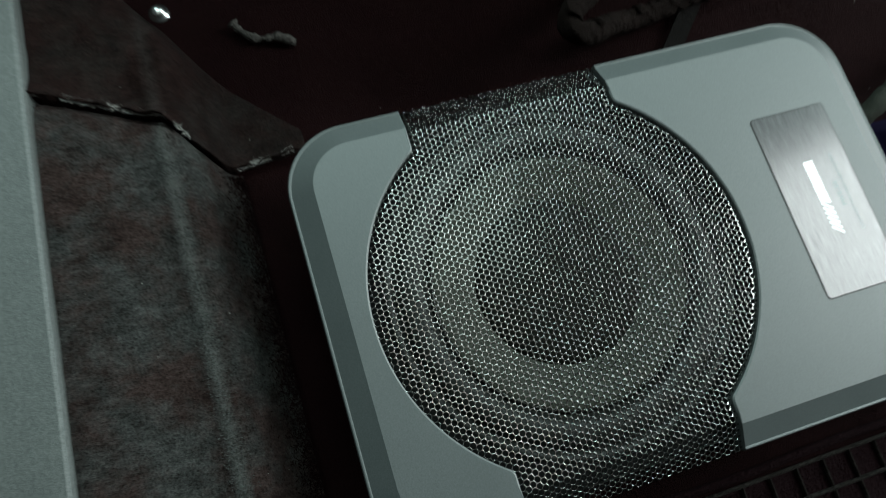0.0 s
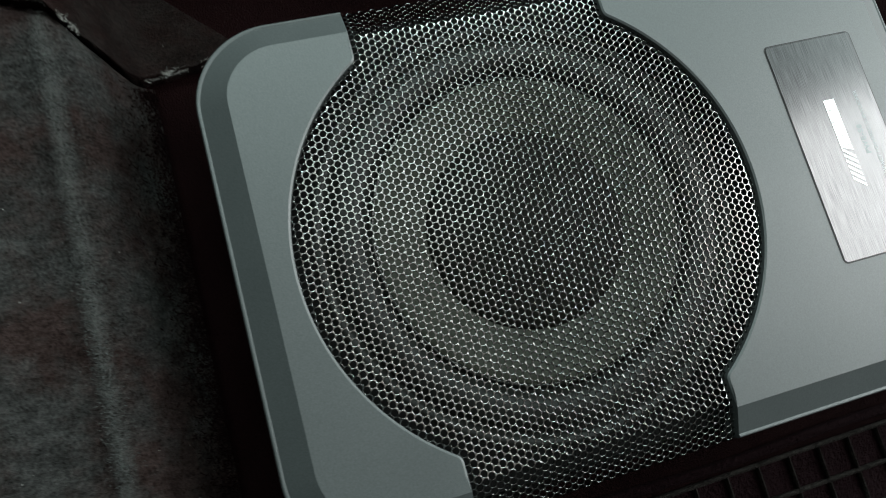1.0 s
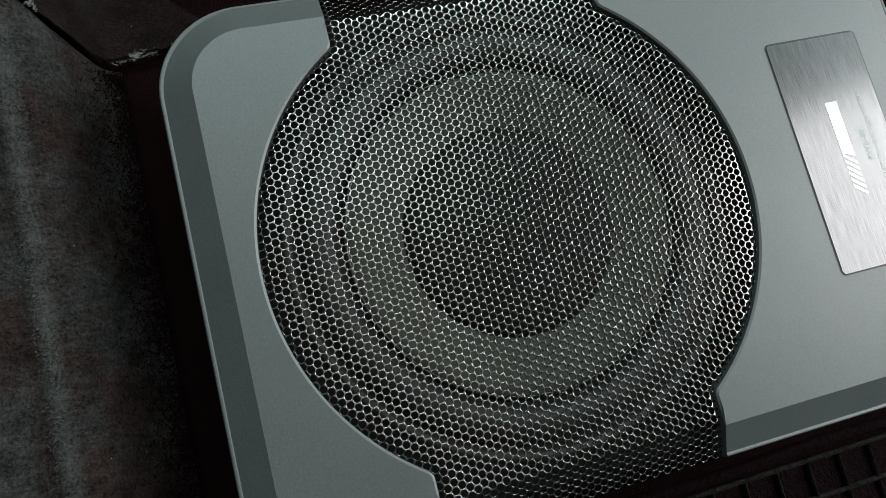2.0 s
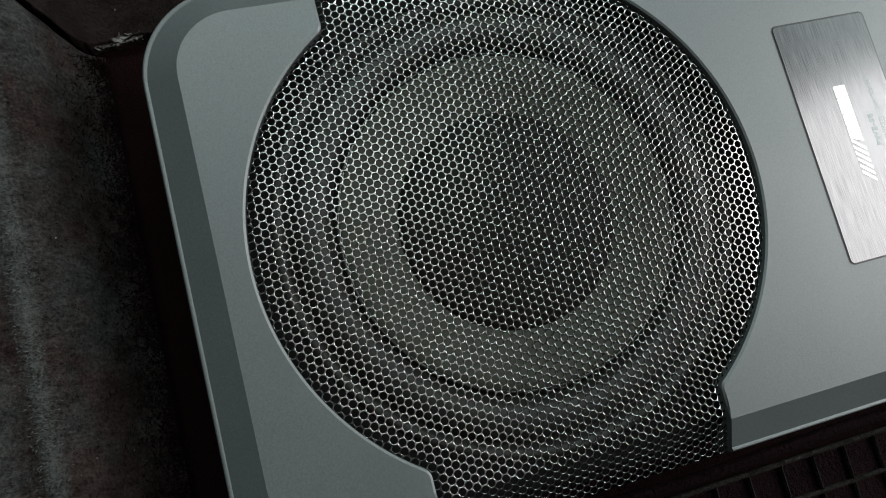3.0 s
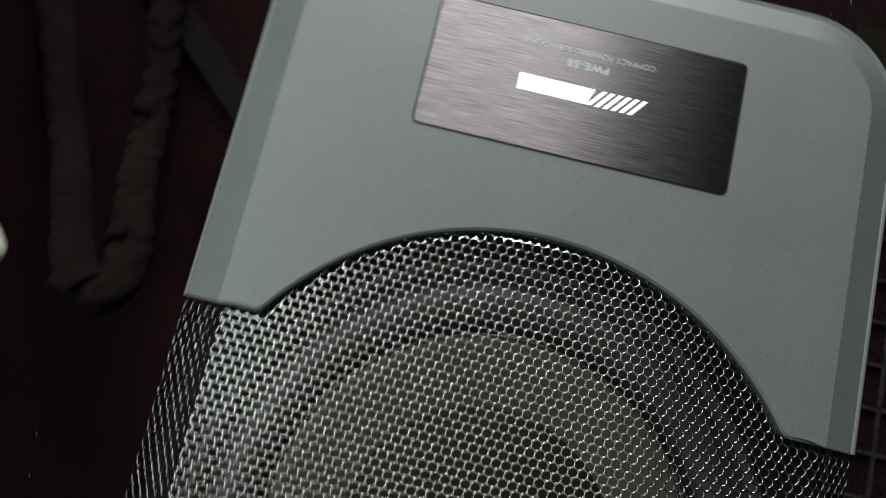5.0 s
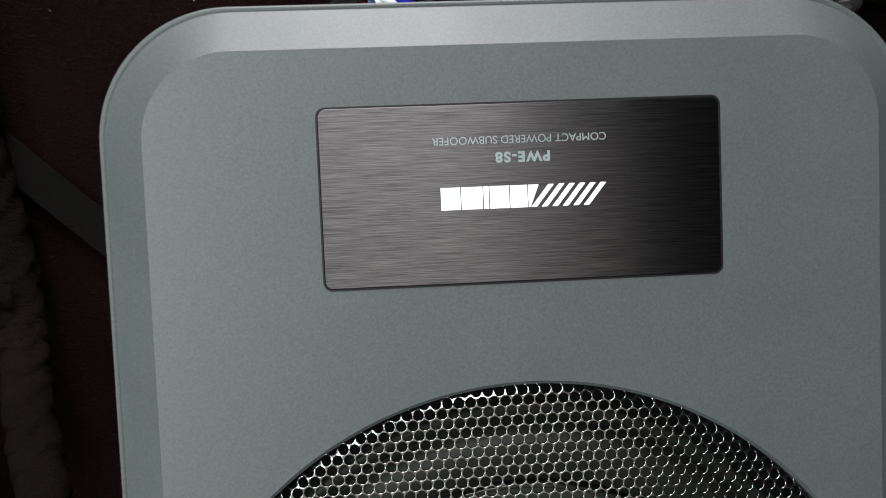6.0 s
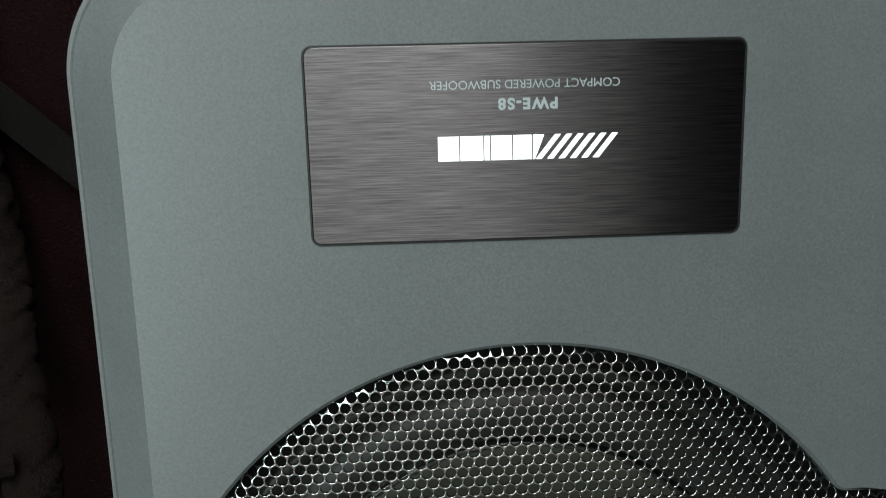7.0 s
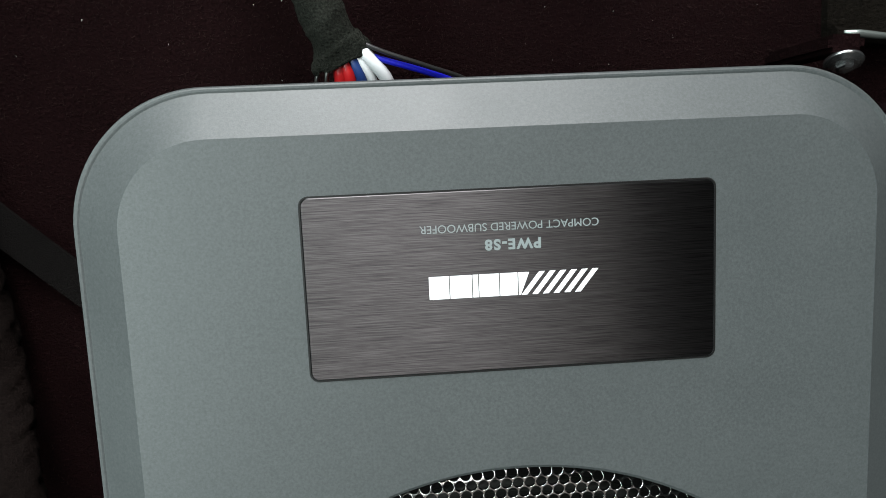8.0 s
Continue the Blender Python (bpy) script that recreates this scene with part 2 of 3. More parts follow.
def ramp_height(x, y):
    """The carpet climbs from the floor to the sill, with a fold along its shoulder."""
    fold = -0.2315 + 0.0012 * math.sin(23 * x) - 0.10 * max(-0.15 - x, 0) * 2.4
    h = 0.050 * smooth_step(-0.197, -0.225, y) + 0.020 * smooth_step(-0.226, -0.30, y)
    h += 0.0026 * math.exp(-((y - fold) / 0.0060) ** 2)
    h += 0.0022 * noise.noise((x * 16, y * 16, 0.3)) + 0.0007 * noise.noise((x * 90, y * 90, 1.3))
    return h + 0.0035


def along(table, v):
    for (a, p), (b, q) in zip(table, table[1:]):
        if v <= b:
            return p + (q - p) * (v - a) / (b - a)
    return table[-1][1]


SEAM = [(-0.40, -0.196), (-0.293, -0.169), (-0.274, -0.164), (-0.2516, -0.157), (-0.229, -0.149), (-0.217, -0.135), (-0.206, -0.128), (-0.187, -0.130), (-0.168, -0.132), (-0.12, -0.134)]
EDGE = [(-0.40, -0.47), (-0.30, -0.34), (-0.226, -0.230), (-0.202, -0.200), (-0.193, -0.188), (-0.183, -0.178), (-0.167, -0.161), (-0.150, -0.145), (-0.12, -0.137)]


def build_floor():
    bm = bmesh.new()
    bmesh.ops.create_grid(bm, x_segments=40, y_segments=40, size=2.0)
    for v in bm.verts:
        v.co.y += 0.5
    return tagged(part("floor", bm, CARPET, None, "black felted car floor carpet"), category="carpet", kind="structure")


def carpet_piece(name, x_low, x_high, ys, nx, mat, label, lift):
    """A draped piece of carpet between two lines in plan, with a turned-down border."""
    bm = bmesh.new()
    rows = []
    for y in ys:
        a, b = x_low(y), x_high(y)
        row = []
        for i in range(nx + 1):
            u = i / nx
            x = a + (b - a) * u
            row.append(bm.verts.new((x, y, ramp_height(x, y) + lift(u, x, y))))
        rows.append([bm.verts.new((a, y, min(ramp_height(a, y) * 0.4 - 0.012, 0.0))), *row, bm.verts.new((b, y, ramp_height(b, y) - 0.012))])
    for p, q in zip(rows, rows[1:]):
        for i in range(nx + 2):
            bm.faces.new((p[i], p[i + 1], q[i + 1], q[i]))
    bmesh.ops.recalc_face_normals(bm, faces=bm.faces)
    return tagged(part(name, bm, mat, None, label, True), category="carpet", kind="structure")


def build_carpets():
    ys = list(np.linspace(-0.40, -0.30, 8)) + list(np.linspace(-0.298, -0.1975, 90))
    carpet_piece("carpet_ramp", lambda y: along(SEAM, y) + 0.0013 * noise.noise((y * 160, 3, 0)) + 0.0007 * noise.noise((y * 520, 9, 0)), lambda y: 0.75, ys, 130, FELT,
                 "grey felted carpet sloping up to the sill", lambda u, x, y: -0.004 * math.exp(-(x - along(SEAM, y)) / 0.004))
    ys = list(np.linspace(-0.40, -0.30, 8)) + list(np.linspace(-0.298, -0.155, 100))

    def curl(u, x, y):
        fold = 0.0018 * noise.noise((x * 45, y * 45, 8))
        roll_off = 0.6 * ramp_height(x, y) * math.exp(-(x - along(EDGE, y)) / 0.009)
        return 0.0042 * math.exp(-(1 - u) / 0.06) * (1 + 0.8 * noise.noise((y * 75, 1, 4))) + 0.0024 * noise.noise((x * 130, y * 130, 5)) * math.exp(-(1 - u) / 0.1) + fold - roll_off
    carpet_piece("carpet_corner", lambda y: along(EDGE, y), lambda y: along(SEAM, y) - 0.0024 - 0.0016 * noise.noise((y * 120, 7, 0)) - 0.0008 * noise.noise((y * 480, 2, 0)), ys, 40, BROWN_FELT,
                 "brownish felted carpet corner with a frayed torn edge", curl)


def fibres(name, spots, length, width, mat, label, category):
    """Loose fibres: slim slanting triangles at the given places."""
    verts, faces = [], []
    for x, y, z in spots:
        a = random.uniform(0, 2 * math.pi)
        l, tilt = length * random.uniform(0.5, 1.3), random.uniform(0.1, 0.8)
        dx, dy = math.cos(a), math.sin(a)
        w = width * random.uniform(0.6, 1.4)
        k = len(verts)
        verts += [(x - dy * w, y + dx * w, z), (x + dy * w, y - dx * w, z), (x + dx * l * (1 - tilt), y + dy * l * (1 - tilt), z + l * tilt)]
        faces.append((k, k + 1, k + 2))
    mesh = bpy.data.meshes.new(name)
    mesh.from_pydata(verts, [], faces)
    mesh.materials.append(mat)
    return tagged(new(name, mesh), label, category, kind="stuff")


def build_fibres():
    felt, black = [], []
    while len(felt) < 26000:
        x, y = random.uniform(-0.30, 0.16), random.uniform(-0.31, -0.199)
        s = along(SEAM, y)
        if x < s + 0.002:
            continue
        felt.append((x, y, ramp_height(x, y) - 0.0005))
    fibres("carpet_pile", felt, 0.0026, 0.00016, FELT, "short grey pile on the sloping carpet", "carpet pile")
    # a third of these paler fibres crowd behind the box, standing for lamplight there
    while len(black) < 40000:
        x, y = random.uniform(-0.34, 0.26), random.uniform(-0.17, 0.36) if len(black) % 3 else random.uniform(0.172, 0.24)
        if abs(x) < 0.11 and abs(y) < 0.165 or x > 0.136 and y < 0.17:
            continue
        black.append((x, y, -0.0002))
    # black fibres fade the felt out, standing in for shade beside the box
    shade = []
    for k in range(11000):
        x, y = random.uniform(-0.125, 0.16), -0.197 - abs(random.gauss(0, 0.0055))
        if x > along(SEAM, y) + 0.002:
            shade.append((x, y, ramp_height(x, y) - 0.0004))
    fibres("shade_pile", shade, 0.0042, 0.00028, CARPET, "black pile standing in for shade at the sloping carpet's foot", "carpet pile")
    fibres("floor_pile", black, 0.0028, 0.00018, FIBRE, "short black pile on the floor carpet, thicker behind the box to look lit", "carpet pile")
    fray = []
    for k in range(2600):
        y = random.uniform(-0.30, -0.163)
        if noise.noise((y * 60, 2.5, 0)) < -0.15 and y < -0.20 or -0.178 < y < -0.171:
            continue
        x = along(SEAM, y) - 0.0030 + random.gauss(0, 0.0009)
        fray.append((x, y, ramp_height(x, y) + 0.002))
    fibres("frayed_edge", fray, 0.0024, 0.00013, FRAY, "pale frayed threads along the torn carpet edge", "threads")
    lint = []
    for k in range(300):
        x, y = random.uniform(-0.28, 0.25), random.uniform(-0.30, 0.34) if k < 110 else random.uniform(0.18, 0.34)
        if abs(x) < 0.117 and abs(y) < 0.175:
            continue
        lint.append((x, y, (ramp_height(x, y) if y < -0.18 and x > along(EDGE, y) else 0.002) + 0.0008))
    # paler fibres scattered along the fold
    dust = []
    for k in range(3200):
        x = random.uniform(-0.16, 0.16)
        y = -0.2312 + random.gauss(0, 0.0028)
        if x > along(SEAM, y) + 0.014 and noise.noise((x * 30, y * 50, 9)) > -0.25:
            dust.append((x, y, ramp_height(x, y)))
    fibres("fold_pile", dust, 0.0022, 0.00022, PALE_PILE, "paler pile along the carpet's fold", "carpet pile")
    fibres("lint", lint, 0.0009, 0.00018, FLUFF, "tiny pale specks of lint on the carpet", "lint")


def build_cabin():
    """Plain dark walls and roof lining that close the place."""
    for name, lo, hi in (("wall_east", (1.5, -1.3, -0.2), (1.58, 2.5, 2.6)), ("wall_west", (-1.58, -1.3, -0.2), (-1.5, 2.5, 2.6)),
                         ("wall_north", (-1.5, 2.42, -0.2), (1.5, 2.5, 2.6)), ("wall_south", (-1.5, -1.3, -0.2), (1.5, -1.22, 2.6)),
                         ("ceiling", (-1.58, -1.3, 2.6), (1.58, 2.5, 2.68))):
        bm = bmesh.new()
        bmesh.ops.create_cube(bm, size=1)
        c = (Vector(lo) + Vector(hi)) / 2
        s = Vector(hi) - Vector(lo)
        for v in bm.verts:
            v.co = Vector((v.co.x * s.x, v.co.y * s.y, v.co.z * s.z)) + c
        tagged(part(name, bm, CABIN, None, "dark lining of the car's cabin"), category=name.split("_")[0], kind="structure")


# ---------------------------------------------------------------- the powered subwoofer
TOP = 0.075
HW, HL = 0.115, 0.1726            # half width and length at the outer rim
INSET, DROP = 0.0136, 0.0062      # the sloping rim
CY, RAD, NOTCH = -0.0413, 0.1065, 0.0604
R_OUT, R_IN = 0.0365, 0.0235
BADGE_BOX = (-0.0549, 0.0555, 0.0941, 0.1429)


def cut_line(sign):
    """The plate's edge round the grille, from +x to -x, with rounded tongues; a line of points in plan."""
    tip = 0.0045
    yl = NOTCH
    # centre of the tongue's rounding: tip away from the straight edge, outside the big circle by tip
    ty = yl + tip
    tx = math.sqrt((RAD + tip) ** 2 - ty ** 2)
    pts = [(HW - INSET, yl), (tx + 0.5 * (HW - INSET - tx), yl)]
    a_end = math.atan2(ty, tx) + math.pi
    for i in range(9):
        a = radians(270) + (a_end - radians(270)) * i / 8
        pts.append((tx + tip * math.cos(a), ty + tip * math.sin(a)))
    a0 = math.atan2(ty, tx)
    for i in range(1, 72):
        a = a0 + (math.pi - 2 * a0) * i / 72
        pts.append((RAD * math.cos(a), RAD * math.sin(a)))
    right = [(x, y) for x, y in pts[:11]]
    pts += [(-x, y) for x, y in right[::-1]]
    return [(x, CY + sign * y) for x, y in pts]


def inwards(pts, d, sign):
    out = []
    for i, (x, y) in enumerate(pts):
        a, b = pts[max(i - 1, 0)], pts[min(i + 1, len(pts) - 1)]
        t = Vector((b[0] - a[0], b[1] - a[1])).normalized()
        out.append((x + sign * t.y * d, y - sign * t.x * d))
    return out


def end_plate(sign, parent, name, label):
    """One moulded end of the top: flat face, sloping rim, rounded lip, skirt and the edge round the grille."""
    yn = CY + sign * NOTCH

    def rim(w, l, r):
        pts = [p for p in rounded_rect(w, l, r, 24) if sign * p[1] > 0]
        # ordered from +x to -x round the end
        pts = sorted(pts, key=lambda p: math.atan2(sign * p[1], p[0]))
        side = [yn + (sign * (l - r) - yn) * i / 10 for i in range(10)]
        pts = [p for p in pts if p[0]]
        half = len(pts) // 2
        end = [((w - r) * (1 - 2 * i / 24), sign * l) for i in range(1, 24)]
        return [*[(w, y) for y in side], *pts[:half], *end, *pts[half:], *[(-w, y) for y in side[::-1]]]

    bm = bmesh.new()
    inner = rim(HW - INSET, HL - INSET, R_IN)
    loops = [[(x, y, TOP) for x, y in inner]]
    low = TOP - DROP
    # a small bead runs round the foot of the slope
    for d, z in ((0.0016, 0.0), (0.0011, 0.00020), (0.0006, 0.00026), (0.0002, 0.00012), (0.0, -0.0003)):
        loops.append([(x, y, low + z) for x, y in rim(HW - d, HL - d, R_OUT - d * 0.5)])
    loops.append([(x, y, TOP - DROP - 0.0016) for x, y in rim(HW + 0.0003, HL + 0.0003, R_OUT)])
    loops.append([(x, y, TOP - DROP - 0.016) for x, y in rim(HW, HL, R_OUT)])
    rows = rings_mesh(bm, loops, False)
    edge = cut_line(sign)
    face_edge = inwards(edge, 0.0009, sign)
    face_edge = [(x, max(y, yn) if sign > 0 else min(y, yn)) for x, y in face_edge]
    top_row = [rows[0][0], *[bm.verts.new((x, y, TOP)) for x, y in face_edge[1:-1]], rows[0][-1]]
    mid_row = [bm.verts.new((x, y, TOP - 0.0006)) for x, y in edge]
    low_row = [bm.verts.new((x, y, TOP - 0.006)) for x, y in edge]
    for a, b in ((top_row, mid_row), (mid_row, low_row)):
        for i in range(len(a) - 1):
            bm.faces.new((a[i], a[i + 1], b[i + 1], b[i]))
    # the flat face, stitched by angle about the grille's centre
    def turn(v):
        return math.atan2(sign * (v.co.y - CY), v.co.x)
    a, b = 0, 0
    outer, inner_row = rows[0], top_row
    while a < len(outer) - 1 or b < len(inner_row) - 1:
        step_out = b == len(inner_row) - 1 or (a < len(outer) - 1 and turn(outer[a + 1]) < turn(inner_row[b + 1]))
        tri = (outer[a], outer[a + 1], inner_row[b]) if step_out else (outer[a], inner_row[b + 1], inner_row[b])
        if len(set(tri)) == 3:
            bm.faces.new(tri)
        a, b = (a + 1, b) if step_out else (a, b + 1)
    # the narrow ends of the rim beside the grille
    for side in (0, -1):
        col = [r[side] for r in rows]
        bm.faces.new([*col, low_row[side], mid_row[side]])
    bmesh.ops.triangulate(bm, faces=[f for f in bm.faces if len(f.verts) > 4], ngon_method="EAR_CLIP")
    bmesh.ops.recalc_face_normals(bm, faces=bm.faces)
    return part(name, bm, PLASTIC, parent, label, 12)


def case_mesh(parent):
    bm = bmesh.new()
    o = rounded_rect(HW - 0.003, HL - 0.003, R_OUT - 0.002, 10)
    loops = [[(x, y, z) for x, y in o] for z in (0.0, 0.004, TOP - DROP - 0.012)]
    loops[0] = [(x * 0.985, y * 0.985, 0.0) for x, y in o]
    i = rounded_rect(HW - 0.006, HL - 0.006, R_OUT - 0.005, 10)
    loops += [[(x, y, TOP - DROP - 0.012) for x, y in i], [(x, y, 0.006) for x, y in i]]
    rows = rings_mesh(bm, loops)
    bm.faces.new(rows[0][::-1])
    bm.faces.new(rows[-1])
    return part("case", bm, CAST, parent, "black lower case")


def baffle(parent):
    bm = bmesh.new()
    seg = 96
    inner = [(RAD * 0.93 * math.cos(2 * math.pi * i / seg), CY + RAD * 0.93 * math.sin(2 * math.pi * i / seg)) for i in range(seg)]
    outer = []
    for x, y in inner:
        dx, dy = x, y - CY
        k = min((HW - 0.008) / max(abs(dx), 1e-6), (NOTCH + 0.05) / max(abs(dy), 1e-6), 1.12 * RAD / math.hypot(dx, dy) if abs(dy) > NOTCH else 9)
        outer.append((dx * k, CY + dy * k))
    zt = TOP - 0.012
    loops = [[(x, y, zt - 0.004) for x, y in inner], [(x, y, zt) for x, y in inner], [(x, y, zt) for x, y in outer], [(x, y, zt - 0.004) for x, y in outer]]
    rings_mesh(bm, loops)
    return part("baffle", bm, CAST, parent, "dark mounting frame behind the grille")


def driver(parent):
    z0 = TOP - 0.010
    roll = [(0.0990, z0 - 0.004), (0.0980, z0 - 0.0015), (0.0960, z0 - 0.001), (0.0935, z0 - 0.003), (0.0922, z0 - 0.006)]
    for i in range(13):
        a = math.pi * i / 12
        roll.append((0.0830 + 0.0086 * math.cos(a), z0 - 0.006 + 0.0075 * math.sin(a)))
    roll += [(0.0732, z0 - 0.0085), (0.0716, z0 - 0.006)]
    bm = bmesh.new()
    rings_mesh(bm, lathe(roll, 0, CY))
    part("surround", bm, RUBBER, parent, "half-roll rubber surround", True)
    bm = bmesh.new()
    rings_mesh(bm, lathe([(0.0719, z0 - 0.0050), (0.0706, z0 - 0.0042), (0.067, z0 - 0.0052), (0.057, z0 - 0.0082), (0.0472, z0 - 0.0112)], 0, CY))
    part("cone", bm, PAPER, parent, "dark pulp cone", True)
    # the glossy seam of glue where the cone meets the surround
    bm = bmesh.new()
    loops = []
    for i in range(180):
        a = 2 * math.pi * i / 180
        r = 0.0722 + 0.0003 * noise.noise((6 * math.cos(a), 6 * math.sin(a), 0))
        t = 0.0009 * (1 + 0.6 * noise.noise((14 * math.cos(a), 14 * math.sin(a), 3)))
        loops.append([((r + t * math.cos(b)) * math.cos(a), CY + (r + t * math.cos(b)) * math.sin(a), z0 - 0.0048 + t * math.sin(b))
                      for b in [math.pi * k / 4 for k in range(8)]])
    rings_mesh(bm, [*loops, loops[0]])
    bmesh.ops.remove_doubles(bm, verts=bm.verts, dist=1e-6)
    part("glue_seam", bm, GLUE, parent, "glossy seam of glue round the cone", True)
    bm = bmesh.new()
    cap = [(0.0478, z0 - 0.0118)] + [(0.0474 * math.cos(a), z0 - 0.0115 + 0.0075 * math.sin(a)) for a in [radians(5 + 84.9 * i / 10) for i in range(11)]]
    rings_mesh(bm, lathe(cap, 0, CY))
    part("dust_cap", bm, CAP, parent, "domed dust cap", True)


def grille_mesh(parent):
    """Punched steel sheet: a triangular lattice of round holes with rolled rims, folded over the sides."""
    pitch = 0.00327
    rowh = pitch * math.sqrt(3) / 2
    seg = 12
    hexd = []
    for k in range(seg):
        a = math.pi / 6 + 2 * math.pi * k / seg
        # cell corners point along y
        hexd.append((a, pitch / math.sqrt(3), -0.00002) if k % 2 == 0 else (a, pitch / 2, 0.0))
    # flat web, then a rounded shoulder that turns down into the hole
    shoulder, bore = 0.00022, 0.00141
    rings = [(None, 0.0), (bore + shoulder, 0.0)]
    for a in (12, 26, 42, 60, 80):
        rings.append((bore + shoulder * (1 - math.sin(radians(a))), -shoulder * (1 - math.cos(radians(a)))))
    rings.append((bore + 0.000005, -0.0008))
    verts, faces = [], []
    keys = {}

    def place(x, y, dz):
        ax = abs(x)
        s = HW - INSET
        z = TOP - 0.0009
        d = RAD - 0.0012 - math.hypot(x, y - CY)
        e = NOTCH - 0.0012 - abs(y - CY)
        edge = max(d, e if ax > 0.055 else d)
        if edge < 0.0016:
            z -= (0.0016 - edge) * 0.6
        bend, tan = 0.0025, DROP / INSET
        u = ax - (s - 0.002)
        if u > 0:
            soft_u = min(u, bend)
            z -= tan * soft_u * soft_u / (2 * bend) + 0.0010 * soft_u / bend
            nx = s - 0.002 + soft_u
            if u > bend:
                cosine = 1 / math.hypot(1, tan)
                run = min((u - bend) * cosine, HW - nx)
                z -= tan * run + max(u - bend - run / cosine, 0)
                nx += run
            x = math.copysign(nx, x)
        return x, y, z + dz

    ny = int(0.11 / rowh)
    nx = int(0.135 / pitch)
    for j in range(-ny, ny + 1):
        for i in range(-nx, nx + 1):
            cx = (i + 0.5 * (j % 2)) * pitch
            cyy = CY + j * rowh
            inside = math.hypot(cx, cyy - CY) < RAD + 0.0006 or abs(cyy - CY) < NOTCH + 0.0006
            if not inside or abs(cx) > 0.128:
                continue
            loops = []
            row = []
            for a, r, dip in hexd:
                px, py = cx + r * math.cos(a), cyy + r * math.sin(a)
                key = (round(px * 2e5), round(py * 2e5))
                if key not in keys:
                    keys[key] = len(verts)
                    verts.append(place(px, py, dip))
                row.append(keys[key])
            loops.append(row)
            for r, dz in rings[1:]:
                row = []
                for a, _, _ in hexd:
                    row.append(len(verts))
                    verts.append(place(cx + r * math.cos(a), cyy + r * math.sin(a), dz))
                loops.append(row)
            for p, q in zip(loops, loops[1:]):
                for k in range(seg):
                    m = (k + 1) % seg
                    faces.append((p[k], p[m], q[m], q[k]))
    mesh = bpy.data.meshes.new("grille")
    mesh.from_pydata(verts, [], faces)
    mesh.shade_smooth()
    mesh.materials.append(GRILLE)
    ob = new("grille", mesh)
    ob.parent = parent
    return tagged(ob, "black perforated steel grille over the cone")


def print_block(name, polys, mat, parent, z, label=""):
    """Thin raised print from outlines in plan."""
    bm = bmesh.new()
    for poly in polys:
        lo = [bm.verts.new((x, y, z)) for x, y in poly]
        hi = [bm.verts.new((x, y, z + 0.00012)) for x, y in poly]
        bm.faces.new(hi)
        for i in range(len(poly)):
            j = (i + 1) % len(poly)
            bm.faces.new((lo[i], lo[j], hi[j], hi[i]))
    bmesh.ops.recalc_face_normals(bm, faces=bm.faces)
    return part(name, bm, mat, parent, label)


def lettering(text, size, centre, width, mat, parent, z, label, bold=0.0):
    """Raised print in the built-in font, read from the +y side."""
    cu = bpy.data.curves.new("lettering", "FONT")
    cu.body, cu.size, cu.align_x, cu.align_y = text, size, "CENTER", "CENTER"
    cu.extrude, cu.offset, cu.space_character = 0.00006, bold, 1.0 + bold * 1400
    tmp = new("lettering_tmp", cu)
    bpy.context.view_layer.update()
    mesh = bpy.data.meshes.new_from_object(tmp.evaluated_get(bpy.context.evaluated_depsgraph_get()))
    bpy.data.objects.remove(tmp)
    xs = [v.co.x for v in mesh.vertices]
    k = width / (max(xs) - min(xs))
    mid = (max(xs) + min(xs)) / 2
    for v in mesh.vertices:
        v.co = Vector((centre[0] - (v.co.x - mid) * k, centre[1] - v.co.y, z + v.co.z))
    mesh.materials.clear()
    mesh.materials.append(mat)
    ob = new("lettering", mesh)
    ob.parent = parent
    return tagged(ob, label)


